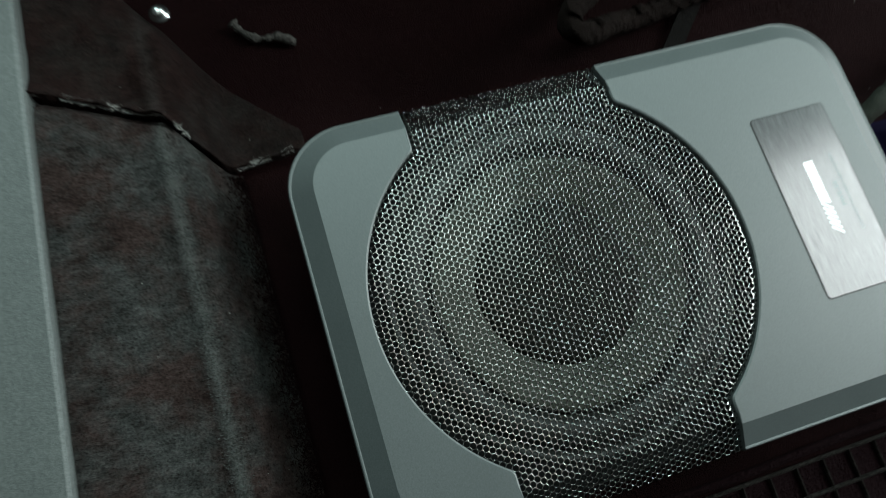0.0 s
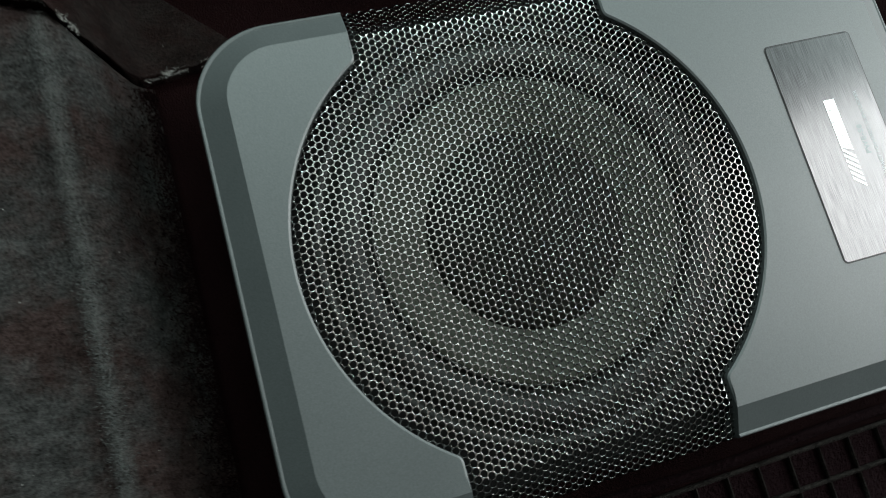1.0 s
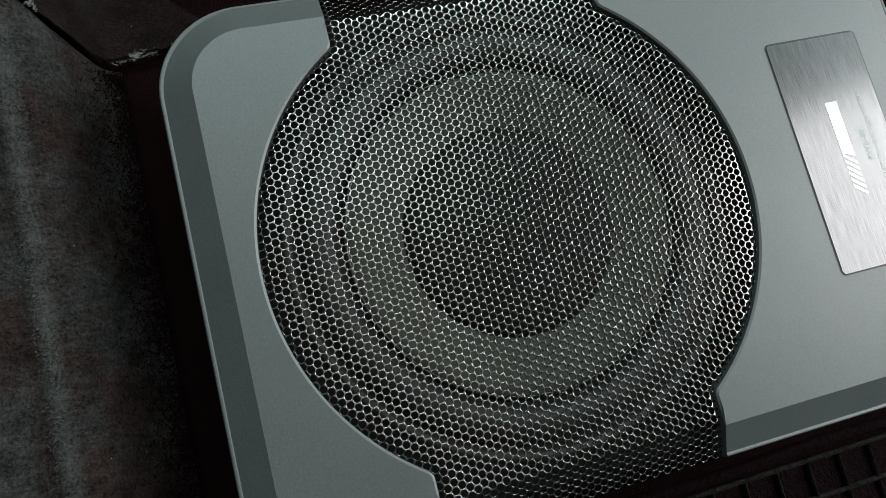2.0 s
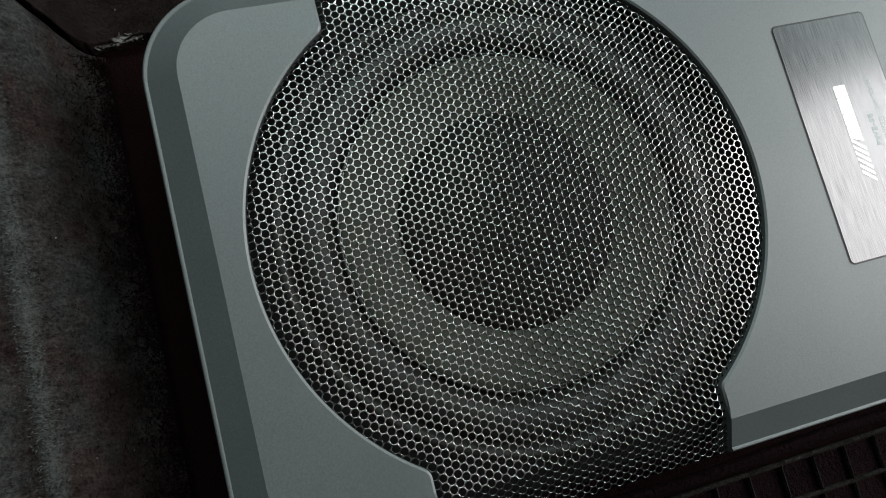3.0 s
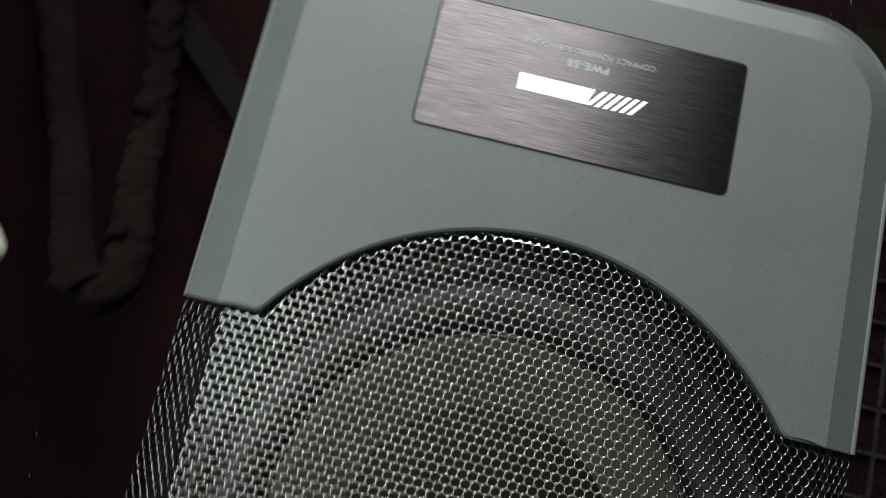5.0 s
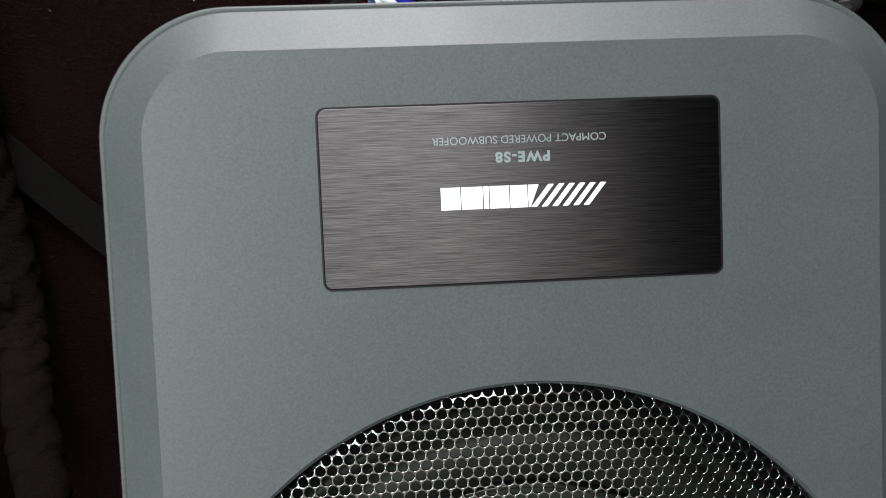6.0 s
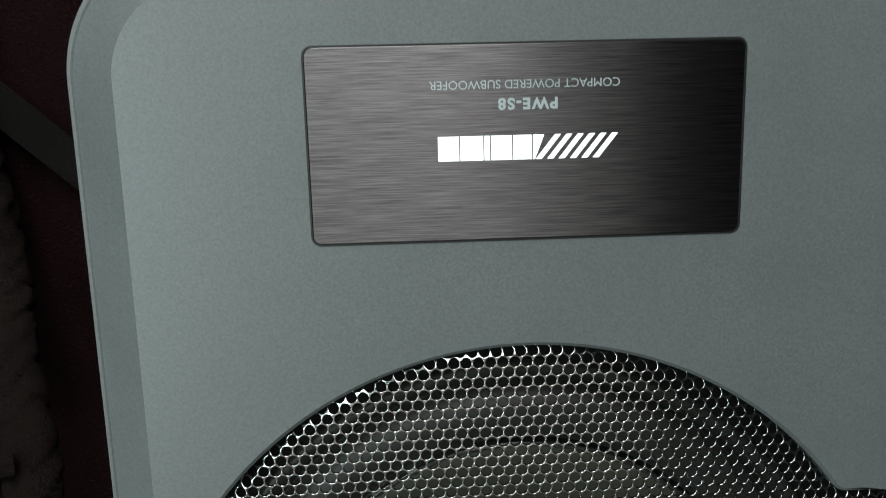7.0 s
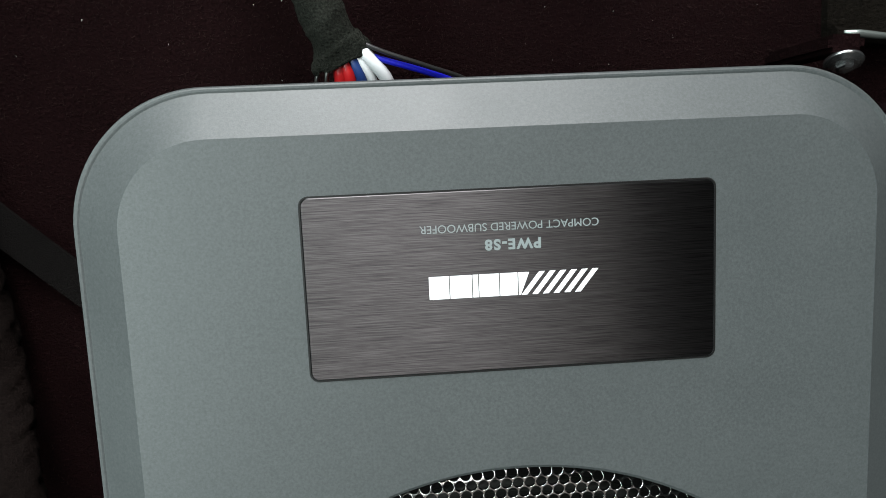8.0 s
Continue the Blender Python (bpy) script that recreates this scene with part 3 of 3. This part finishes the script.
def badge(parent):
    x0, x1, y0, y1 = BADGE_BOX
    cx, cy = (x0 + x1) / 2, (y0 + y1) / 2
    w, l = (x1 - x0) / 2, (y1 - y0) / 2
    bm = bmesh.new()
    o = [(x + cx, y) for x, y in rounded_rect(w, l, 0.0022, 6, cy)]
    i = [(x + cx, y) for x, y in rounded_rect(w - 0.0003, l - 0.0003, 0.0019, 6, cy)]
    rows = rings_mesh(bm, [[(x, y, TOP) for x, y in o], [(x, y, TOP + 0.0004) for x, y in i]])
    bm.faces.new(rows[-1])
    uv = bm.loops.layers.uv.new("UVMap")
    for f in bm.faces:
        for lp in f.loops:
            lp[uv].uv = (lp.vert.co.x * 5, lp.vert.co.y * 5)
    plate = part("badge", bm, BADGE, parent, "brushed black metal badge plate")
    # a black ring stands in for the dark recess round the badge
    bm = bmesh.new()
    g = [(x + cx, y) for x, y in rounded_rect(w + 0.00045, l + 0.00045, 0.0026, 6, cy)]
    rings_mesh(bm, [[(x, y, TOP - 0.0001) for x, y in g], [(x, y, TOP + 0.00012) for x, y in g], [(x, y, TOP + 0.00012) for x, y in o]])
    part("badge_gap_line", bm, GAP_BLACK, plate, "thin black line in place of the gap round the badge")
    z = TOP + 0.00041
    # the maker's mark as plain blocks and slanted stripes
    yb, yt = 0.1144, 0.1205
    blocks = [[(a, yb), (b, yb), (b, yt), (a, yt)] for a, b in
              ((-0.0224, -0.0171), (-0.0168, -0.0110), (-0.0107, -0.0093), (-0.0090, -0.0037), (-0.0034, 0.0013))]
    blocks.append([(0.0016, yb), (0.0021, yb), (0.0045, yt), (0.0016, yt)])
    stripes = []
    for k in range(6):
        a = 0.0023 + 0.00291 * k
        stripes.append([(a, yb), (a + 0.00155, yb), (a + 0.00155 + 0.0049, yt), (a + 0.0049, yt)])
    for b in blocks:
        print_block("block", [b], WHITE_INK, plate, z)
    for s in stripes:
        print_block("stripe", [s], WHITE_INK, plate, z)
    lettering("PWE-S8", 0.0038, (0.0004, 0.1284), 0.0150, GREY_INK, plate, z, "grey printed model code", 0.00015)
    lettering("COMPACT POWERED SUBWOOFER", 0.0030, (-0.0003, 0.1332), 0.0478, GREY_INK, plate, z, "grey printed caption")
    return plate


def build_subwoofer():
    box = new("subwoofer")
    tagged(box, "dark grey flat powered subwoofer with black grille on the carpet", "subwoofer")
    case_mesh(box)
    end_plate(1, box, "end_cover", "grained dark grey plastic cover")
    end_plate(-1, box, "end_cover", "grained dark grey plastic cover")
    baffle(box)
    driver(box)
    grille_mesh(box)
    badge(box)
    return box


def build_side_block():
    """An added black panel, out of view, that keeps side light off the floor."""
    bm = bmesh.new()
    rows = rings_mesh(bm, [[(-0.40, y, 0.0), (-0.372, y, 0.0), (-0.368, y, 0.30), (-0.374, y, 0.355), (-0.40, y, 0.365)] for y in np.linspace(-0.19, 0.9, 12)])
    bm.faces.new(rows[0])
    bm.faces.new(rows[-1][::-1])
    bmesh.ops.recalc_face_normals(bm, faces=bm.faces)
    tagged(part("wall_side_block", bm, CARPET, None, "added black panel out of view, blocking side light", 30), category="seat base", kind="structure")


def build_sill():
    bm = bmesh.new()
    pts = [(-0.288, 0.04), (-0.2880, 0.0765), (-0.2888, 0.0785), (-0.2905, 0.0795), (-0.45, 0.088), (-0.62, 0.09), (-0.62, 0.0)]
    # a long moulded strip
    loops = []
    for k in range(14):
        x = -0.9 + 1.6 * k / 13
        loops.append([(x, y - 0.048 * (x + 0.19), z) for y, z in pts])
    rows = rings_mesh(bm, loops, False)
    bm.faces.new(rows[0])
    bm.faces.new(rows[-1][::-1])
    bmesh.ops.recalc_face_normals(bm, faces=bm.faces)
    return tagged(part("sill_trim", bm, SILL, None, "grey plastic sill trim along the carpet"), category="sill trim", kind="structure")


def bar_mesh(a, b, w, h, bevel=0.35):
    """A bevelled bar between two points on the ground, of width w and height h."""
    a, b = Vector(a), Vector(b)
    d = (b - a).normalized()
    n = Vector((-d.y, d.x, 0))
    prof = [(-w / 2, 0), (-w / 2, h * (1 - bevel)), (-w / 2 + h * bevel, h), (w / 2 - h * bevel, h), (w / 2, h * (1 - bevel)), (w / 2, 0)]
    bm = bmesh.new()
    rows = rings_mesh(bm, [[p + n * u + Vector((0, 0, v)) for u, v in prof] for p in (a, b)])
    bm.faces.new(rows[0])
    bm.faces.new(rows[1][::-1])
    bmesh.ops.recalc_face_normals(bm, faces=bm.faces)
    return bm


def build_mat():
    mat = new("rubber_mat")
    tagged(mat, "black ribbed rubber mat lying on the floor carpet", "floor mat")
    x0, x1, y0, y1, step = 0.1447, 0.52, -0.16, 0.165, 0.0188
    bm = bmesh.new()
    bmesh.ops.create_cube(bm, size=1)
    for v in bm.verts:
        v.co = Vector(((x0 + x1) / 2 + v.co.x * (x1 - x0), (y0 + y1) / 2 + v.co.y * (y1 - y0), 0.0012 + v.co.z * 0.0024))
    part("sheet", bm, MAT_RUBBER, mat)
    mesh = None
    for k in range(20):
        x = x0 + step * k
        if mesh is None:
            ob = part("rib", bar_mesh((0, y0, 0.0022), (0, y1, 0.0022), 0.0022, 0.0032), LIT_RIB_RUBBER, mat)
            mesh = ob.data
        else:
            ob = new("rib", mesh)
            ob.parent = mat
        ob.location.x = x
    mesh = None
    for k in range(-12, 5):
        y = 0.0785 + step * k
        if mesh is None:
            ob = part("rib", bar_mesh((x0, 0, 0.0021), (x1, 0, 0.0021), 0.0018, 0.0027), LIT_RIB_RUBBER, mat)
            mesh = ob.data
        else:
            ob = new("rib", mesh)
            ob.parent = mat
        ob.location.y = y
    bm = bmesh.new()
    tube(bm, [(0.1385 + 0.0008 * math.sin(40 * y), y, 0.0025) for y in np.linspace(y0, y1, 40)], 0.0026, 8)
    part("rim", bm, MAT_RUBBER, mat, "rounded rubber border")


def build_harness():
    """A cloth-taped cable loop lying beside the box."""
    line = curve_points([(-0.205, 0.30, 0.010), (-0.188, 0.20, 0.010), (-0.178, 0.135, 0.011), (-0.171, 0.102, 0.012), (-0.165, 0.076, 0.020), (-0.154, 0.054, 0.040),
                         (-0.142, 0.034, 0.058), (-0.1365, 0.019, 0.070), (-0.142, 0.013, 0.072), (-0.154, 0.020, 0.066), (-0.172, 0.040, 0.045), (-0.205, 0.085, 0.015), (-0.25, 0.18, 0.010)], 420)
    bm = bmesh.new()
    seg = 28
    loops = []
    run = 0.0
    for i, p in enumerate(line):
        d = (line[min(i + 1, len(line) - 1)] - line[max(i - 1, 0)]).normalized()
        run += (p - line[max(i - 1, 0)]).length
        side = d.cross(Vector((0, 0, 1))).normalized()
        up = side.cross(d)
        loop = []
        for k in range(seg):
            a = 2 * math.pi * k / seg
            ca, sa = math.cos(a), math.sin(a)
            # each turn of the cloth overlaps the last and is creased at its edge
            turn = run / 0.0125 + a / (2 * math.pi) + 0.9 * noise.noise((p.x * 50 + 0.7 * ca, p.y * 50 + 0.7 * sa, p.z * 50))
            lap = turn % 1.0
            r = 0.0070 * (1 + 0.10 * lap - 0.12 * math.exp(-(min(lap, 1 - lap) / 0.07) ** 2))
            r += 0.0010 * noise.noise((p.x * 150 + ca * 1.5, p.y * 150 + sa * 1.5, p.z * 150)) + 0.0004 * noise.noise((p.x * 600 + ca * 4, p.y * 600 + sa * 4, 2))
            loop.append(p + side * r * ca + up * r * sa)
        loops.append(loop)
    rows = rings_mesh(bm, loops)
    bm.faces.new(rows[0][::-1])
    bm.faces.new(rows[-1])
    harness = new("cable_harness")
    tagged(harness, "looped cable harness wrapped in dark cloth tape", "cable")
    part("sleeve", bm, TAPE, harness, "wrinkled dark cloth sleeve", True)
    # loose tape ends that have come unstuck
    for at, size in ((115, 0.008), (212, 0.007), (283, 0.009)):
        p, d = line[at], (line[at + 1] - line[at - 1]).normalized()
        side = d.cross(Vector((0, 0, 1))).normalized()
        up = side.cross(d)
        bm = bmesh.new()
        loops = []
        for i in range(9):
            a = radians(20 + 11 * i)
            r = 0.0080 + 0.0030 * (i / 8) ** 2
            c = p + side * r * math.cos(a) + up * r * math.sin(a) + d * 0.0006 * i
            w = size * (0.5 + 0.12 * noise.noise((i * 0.8, at, 0)))
            n = (side * math.cos(a) + up * math.sin(a)) * 0.0003
            loops.append([c - d * w - n, c + d * w - n, c + d * w + n, c - d * w + n])
        rows = rings_mesh(bm, loops)
        bm.faces.new(rows[0][::-1])
        bm.faces.new(rows[-1])
        part("tape_end", bm, TAPE, harness, "", True)


def build_power_leads():
    """The taped lead that feeds the box, with its bare coloured wires."""
    lead = new("power_lead")
    tagged(lead, "taped cable lead with red, white and blue wires behind the box", "cable")
    line = curve_points([(-0.0432, 0.1815, 0.0400), (-0.0470, 0.191, 0.0425), (-0.0530, 0.205, 0.045), (-0.064, 0.230, 0.040), (-0.085, 0.28, 0.016), (-0.13, 0.36, 0.010)], 110)
    bm = bmesh.new()
    seg = 20
    loops = []
    for i, p in enumerate(line):
        d = (line[min(i + 1, len(line) - 1)] - line[max(i - 1, 0)]).normalized()
        side = d.cross(Vector((0, 0, 1))).normalized()
        up = side.cross(d)
        flat = smooth_step(22, 0, i)
        loop = []
        for k in range(seg):
            a = 2 * math.pi * k / seg
            r = 0.0062 * (1 + 0.22 * noise.noise((p.x * 110 + math.cos(a), p.y * 110, math.sin(a))) + 0.10 * ((i * 0.06 + k / seg) % 1))
            r += 0.0004 * noise.noise((p.x * 500 + 3 * math.cos(a), p.y * 500, 3 * math.sin(a)))
            ragged = d * 0.0016 * noise.noise((a * 2.2, 4.0, 0)) * flat
            loop.append(p + side * r * math.cos(a) * (1 + 0.50 * flat) + up * r * math.sin(a) * (1 - 0.35 * flat) + ragged)
        loops.append(loop)
    rows = rings_mesh(bm, loops)
    bm.faces.new(rows[0][::-1])
    bm.faces.new(rows[-1])
    part("tape_sleeve", bm, LEAD_TAPE, lead, "dark cloth tape sleeve", True)
    # the loose corner of the tape
    bm = bmesh.new()
    loops = []
    for i in range(10):
        u = i / 9
        c = Vector((-0.0475, 0.1965, 0.0490)).lerp(Vector((-0.0362, 0.1835, 0.0425)), u)
        w = 0.0012 + 0.0052 * u
        q = Vector((-0.75, -0.65, 0.0))
        lift = Vector((0, 0, 0.0010 * math.sin(5 * u)))
        loops.append([c + lift, c + q * w + lift * 0.4, c + q * w + Vector((0, 0, -0.0006)), c + lift - Vector((0, 0, 0.0006))])
    rows = rings_mesh(bm, loops)
    bm.faces.new(rows[0][::-1])
    bm.faces.new(rows[-1])
    bmesh.ops.recalc_face_normals(bm, faces=bm.faces)
    part("tape_flap", bm, LEAD_TAPE, lead, "loose corner of cloth tape")
    for x, r, mat, label, bow in ((-0.0523, 0.0007, BARE_WIRE, "thin bare wire", 0), (-0.0492, 0.0007, BARE_WIRE, "thin bare wire", 0),
                                  (-0.0447, 0.0020, RED_WIRE, "red wire", 0.001), (-0.0418, 0.0021, RED_WIRE, "red wire", 0.0015), (-0.0382, 0.0018, NAVY_WIRE, "dark blue wire", 0.003),
                                  (-0.0350, 0.0015, WHITE_WIRE, "white wire", 0.003), (-0.0305, 0.0020, WHITE_WIRE, "white wire", 0.005)):
        x0 = -0.0450 + (x + 0.0440) * 0.30
        bm = bmesh.new()
        tube(bm, curve_points([(x0, 0.190, 0.040), (x0 + (x - x0) * 0.45, 0.183, 0.0405 + bow * 0.3), (x, 0.1755, 0.039), (x + bow * 0.2, 0.166, 0.030)], 16), r, 8)
        part("wire", bm, mat, lead, label, True)
    bm = bmesh.new()
    tube(bm, curve_points([(-0.043, 0.187, 0.041), (-0.034, 0.1826, 0.0415), (-0.020, 0.1785, 0.039), (-0.008, 0.1745, 0.034), (0.002, 0.168, 0.027)], 30), 0.00095, 8)
    part("wire", bm, BLUE_WIRE, lead, "bright blue wire", True)
    bm = bmesh.new()
    tube(bm, curve_points([(-0.042, 0.189, 0.0430), (-0.032, 0.1842, 0.0430), (-0.018, 0.1795, 0.0405), (-0.005, 0.1752, 0.035), (0.005, 0.168, 0.027)], 30), 0.0007, 8)
    part("wire", bm, BLACK_WIRE, lead, "thin black wire", True)


def build_blue_tint():
    """Crumpled cloth added for an unexplained blue tint, placed to fit the camera's view."""
    bm = bmesh.new()
    n, m = 44, 54
    top = []
    for j in range(m + 1):
        row = []
        for i in range(n + 1):
            u, v = i / n, j / m
            edge = min(u, 1 - u, v, 1 - v)
            x = -0.055 + 0.100 * u + 0.006 * noise.noise((v * 4, 0, 3))
            y = 0.226 + 0.150 * v + 0.007 * noise.noise((u * 4, 1, 6))
            z = 0.003 + 0.012 * smooth_step(0, 0.22, edge) * (1 + 0.7 * noise.noise((x * 38, y * 26, 4)))
            z += 0.003 * abs(noise.noise((x * 90 + y * 40, y * 30, 9)))
            row.append(bm.verts.new((x, y, z)))
        top.append(row)
    for a, b in zip(top, top[1:]):
        for i in range(n):
            bm.faces.new((a[i], a[i + 1], b[i + 1], b[i]))
    rim = [*top[0], *[r[-1] for r in top[1:]], *top[-1][-2::-1], *[r[0] for r in top[-2:0:-1]]]
    foot = [bm.verts.new((v.co.x, v.co.y, 0.0)) for v in rim]
    for k in range(len(rim)):
        q = (k + 1) % len(rim)
        bm.faces.new((rim[k], rim[q], foot[q], foot[k]))
    bm.faces.new(foot)
    bmesh.ops.recalc_face_normals(bm, faces=bm.faces)
    tagged(part("cloth", bm, NAVY_CLOTH, None, "made-up dark blue cloth standing in for a blue tint behind the box", 60), category="cloth")


def build_strap():
    bm = bmesh.new()
    a, b = Vector((-0.118, 0.090, 0.003)), Vector((-0.30, 0.255, 0.003))
    d = (b - a).normalized()
    n = Vector((-d.y, d.x, 0))
    loops = []
    for i in range(40):
        u = i / 39
        c = a.lerp(b, u) + Vector((0, 0, 0.0012 * math.sin(7 * u) + 0.0012))
        loops.append([c + n * 0.0066, c + n * 0.0063 + Vector((0, 0, 0.0012)), c - n * 0.0063 + Vector((0, 0, 0.0012)), c - n * 0.0066, c - Vector((0, 0, 0.0008))])
    rows = rings_mesh(bm, loops)
    bm.faces.new(rows[0])
    bm.faces.new(rows[-1][::-1])
    bmesh.ops.recalc_face_normals(bm, faces=bm.faces)
    tagged(part("strap", bm, WEBBING, None, "flat dark woven strap lying on the carpet"), category="strap")


def turned(bm, profile, at, tilt=None, seg=28):
    """A turned piece standing at a place; profile of (radius, height)."""
    rows = rings_mesh(bm, lathe(profile, 0, 0, seg))
    bm.faces.new(rows[-1])
    bm.faces.new(rows[0][::-1])
    m = Matrix.Translation(at) @ (tilt or Matrix.Identity(4))
    bmesh.ops.transform(bm, matrix=m, verts=bm.verts)
    bmesh.ops.recalc_face_normals(bm, faces=bm.faces)


def build_bracket():
    """The stud with its washer head on an angle bracket beside the box."""
    br = new("angle_bracket")
    tagged(br, "carpet-covered black bracket holding a washer-headed screw", "bracket")
    bm = bmesh.new()
    rows = rings_mesh(bm, [[(0.1095, 0.1795, z), (0.1215, 0.1795, z), (0.1215, 0.1850, z), (0.1095, 0.1850, z)] for z in (0.0, 0.0385)])
    bm.faces.new(rows[0][::-1])
    bm.faces.new(rows[1])
    bmesh.ops.bevel(bm, geom=[e for e in bm.edges if e.calc_length() > 0.03], offset=0.0015, segments=2, affect="EDGES")
    part("leg", bm, CARPET, br, "leg wrapped in black carpet")
    sc = new("screw")
    tagged(sc, "bright zinc washer-headed screw in the bracket", "screw")
    at = Vector((0.1150, 0.1768, 0.0380))
    lean = Matrix.Rotation(radians(-10), 4, "Z") @ Matrix.Rotation(radians(62), 4, "X")
    bm = bmesh.new()
    turned(bm, [(0.0018, 0.0), (0.0058, 0.0), (0.0060, 0.0006), (0.0056, 0.0012), (0.0046, 0.0012), (0.0042, 0.0019), (0.0036, 0.0020)], at, lean)
    part("washer", bm, STEEL, sc, "bright dished washer", True)
    bm = bmesh.new()
    turned(bm, [(0.0029, 0.0016), (0.0029, 0.0028), (0.0026, 0.0033), (0.0018, 0.0036), (0.0009, 0.0037)], at, lean, 6)
    part("head", bm, STEEL, sc, "six-sided head with a socket")


def build_rail():
    bm = bmesh.new()
    prof = [(0.0, 0.0), (0.0, 0.0085), (0.0012, 0.0100), (0.0034, 0.0100), (0.0046, 0.0085), (0.0052, 0.0040), (0.0300, 0.0036), (0.0310, 0.0)]
    loops = []
    for i in range(24):
        x = 0.1310 + 0.31 * i / 23
        loops.append([(x, 0.1878 + y - 0.12 * (x - 0.1310), z + 0.0004 * noise.noise((x * 90, y * 300, 0))) for y, z in prof])
    rows = rings_mesh(bm, loops)
    bm.faces.new(rows[0])
    bm.faces.new(rows[-1][::-1])
    bmesh.ops.recalc_face_normals(bm, faces=bm.faces)
    rail = part("seat_rail", bm, RAIL, None)
    tagged(rail, "black seat rail with a bright worn edge strip", "rail")
    bm = bmesh.new()
    tube(bm, [(0.1330 + 0.17 * i / 30, 0.1900 - 0.12 * 0.17 * i / 30, 0.0106 + 0.0006 * noise.noise((i * 0.7, 0, 0))) for i in range(31)],
         lambda u: min(0.0006 + 0.02 * u, 0.0011) + 0.0003 * math.sin(31 * u), 8, 0.6)
    part("edge_strip", bm, ZINC, rail, "bright worn zinc edge", True)


def build_scraps():
    """A pale crumpled strip, a dome bolt and a seat lever on the dark side of the box."""
    bm = bmesh.new()
    line = curve_points([(-0.2345, -0.1800, 0.0065), (-0.2290, -0.1765, 0.0050), (-0.2215, -0.1695, 0.0055), (-0.2190, -0.1610, 0.0050), (-0.2180, -0.1530, 0.0055), (-0.2120, -0.1430, 0.0045)], 44)
    loops = []
    for i, p in enumerate(line):
        w = 0.0042 * (0.75 + 0.75 * noise.noise((i * 0.23, 1.7, 0)))
        d = (line[min(i + 1, 43)] - line[max(i - 1, 0)]).normalized()
        n = Vector((-d.y, d.x, 0))
        z = Vector((0, 0, 1))
        t = 0.0010 * noise.noise((i * 0.4, 5.2, 0))
        loops.append([p + n * w, p + z * (0.0018 + t), p - n * w, p - z * 0.0045])
    rows = rings_mesh(bm, loops)
    bm.faces.new(rows[0])
    bm.faces.new(rows[-1][::-1])
    bmesh.ops.recalc_face_normals(bm, faces=bm.faces)
    tagged(part("plastic_strip", bm, GREY_SCRAP, None, "dirty grey crumpled plastic strip lying on the floor", True), category="scrap")
    bm = bmesh.new()
    at = Vector((-0.222, -0.2186, ramp_height(-0.222, -0.2186) - 0.001))
    turned(bm, [(0.0060, 0.0), (0.0060, 0.0012), (0.0042, 0.0018), (0.0040, 0.0036), (0.0030, 0.0048), (0.0012, 0.0054), (0.0002, 0.0055)], at)
    tagged(part("bolt", bm, STEEL, None, "shiny dome-headed bolt at the carpet edge", True), category="bolt")
    lever = new("seat_lever")
    tagged(lever, "dark seat lever with a pale end cap", "lever")
    bm = bmesh.new()
    tube(bm, curve_points([(-0.1660, 0.0265, 0.100), (-0.190, 0.060, 0.100), (-0.225, 0.11, 0.100), (-0.28, 0.17, 0.104), (-0.33, 0.22, 0.108), (-0.372, 0.25, 0.110)], 40), 0.0040, 10)
    part("rod", bm, CAST, lever, "", True)
    bm = bmesh.new()
    tube(bm, curve_points([(-0.1590, 0.0145, 0.0995), (-0.1612, 0.0182, 0.1000), (-0.1680, 0.0255, 0.1005), (-0.1745, 0.0315, 0.1005), (-0.1765, 0.0340, 0.1003)], 18),
         lambda u: 0.0040 * math.sqrt(max(1 - (2 * abs(u - 0.5)) ** 2.4, 0.05)), 14)
    part("end_cap", bm, PALE, lever, "pale plastic end cap", True)


build_floor()
build_carpets()
build_cabin()
build_side_block()
build_sill()
build_subwoofer()
build_mat()
build_harness()
build_power_leads()
build_blue_tint()
build_strap()
build_bracket()
build_rail()
build_scraps()
build_fibres()
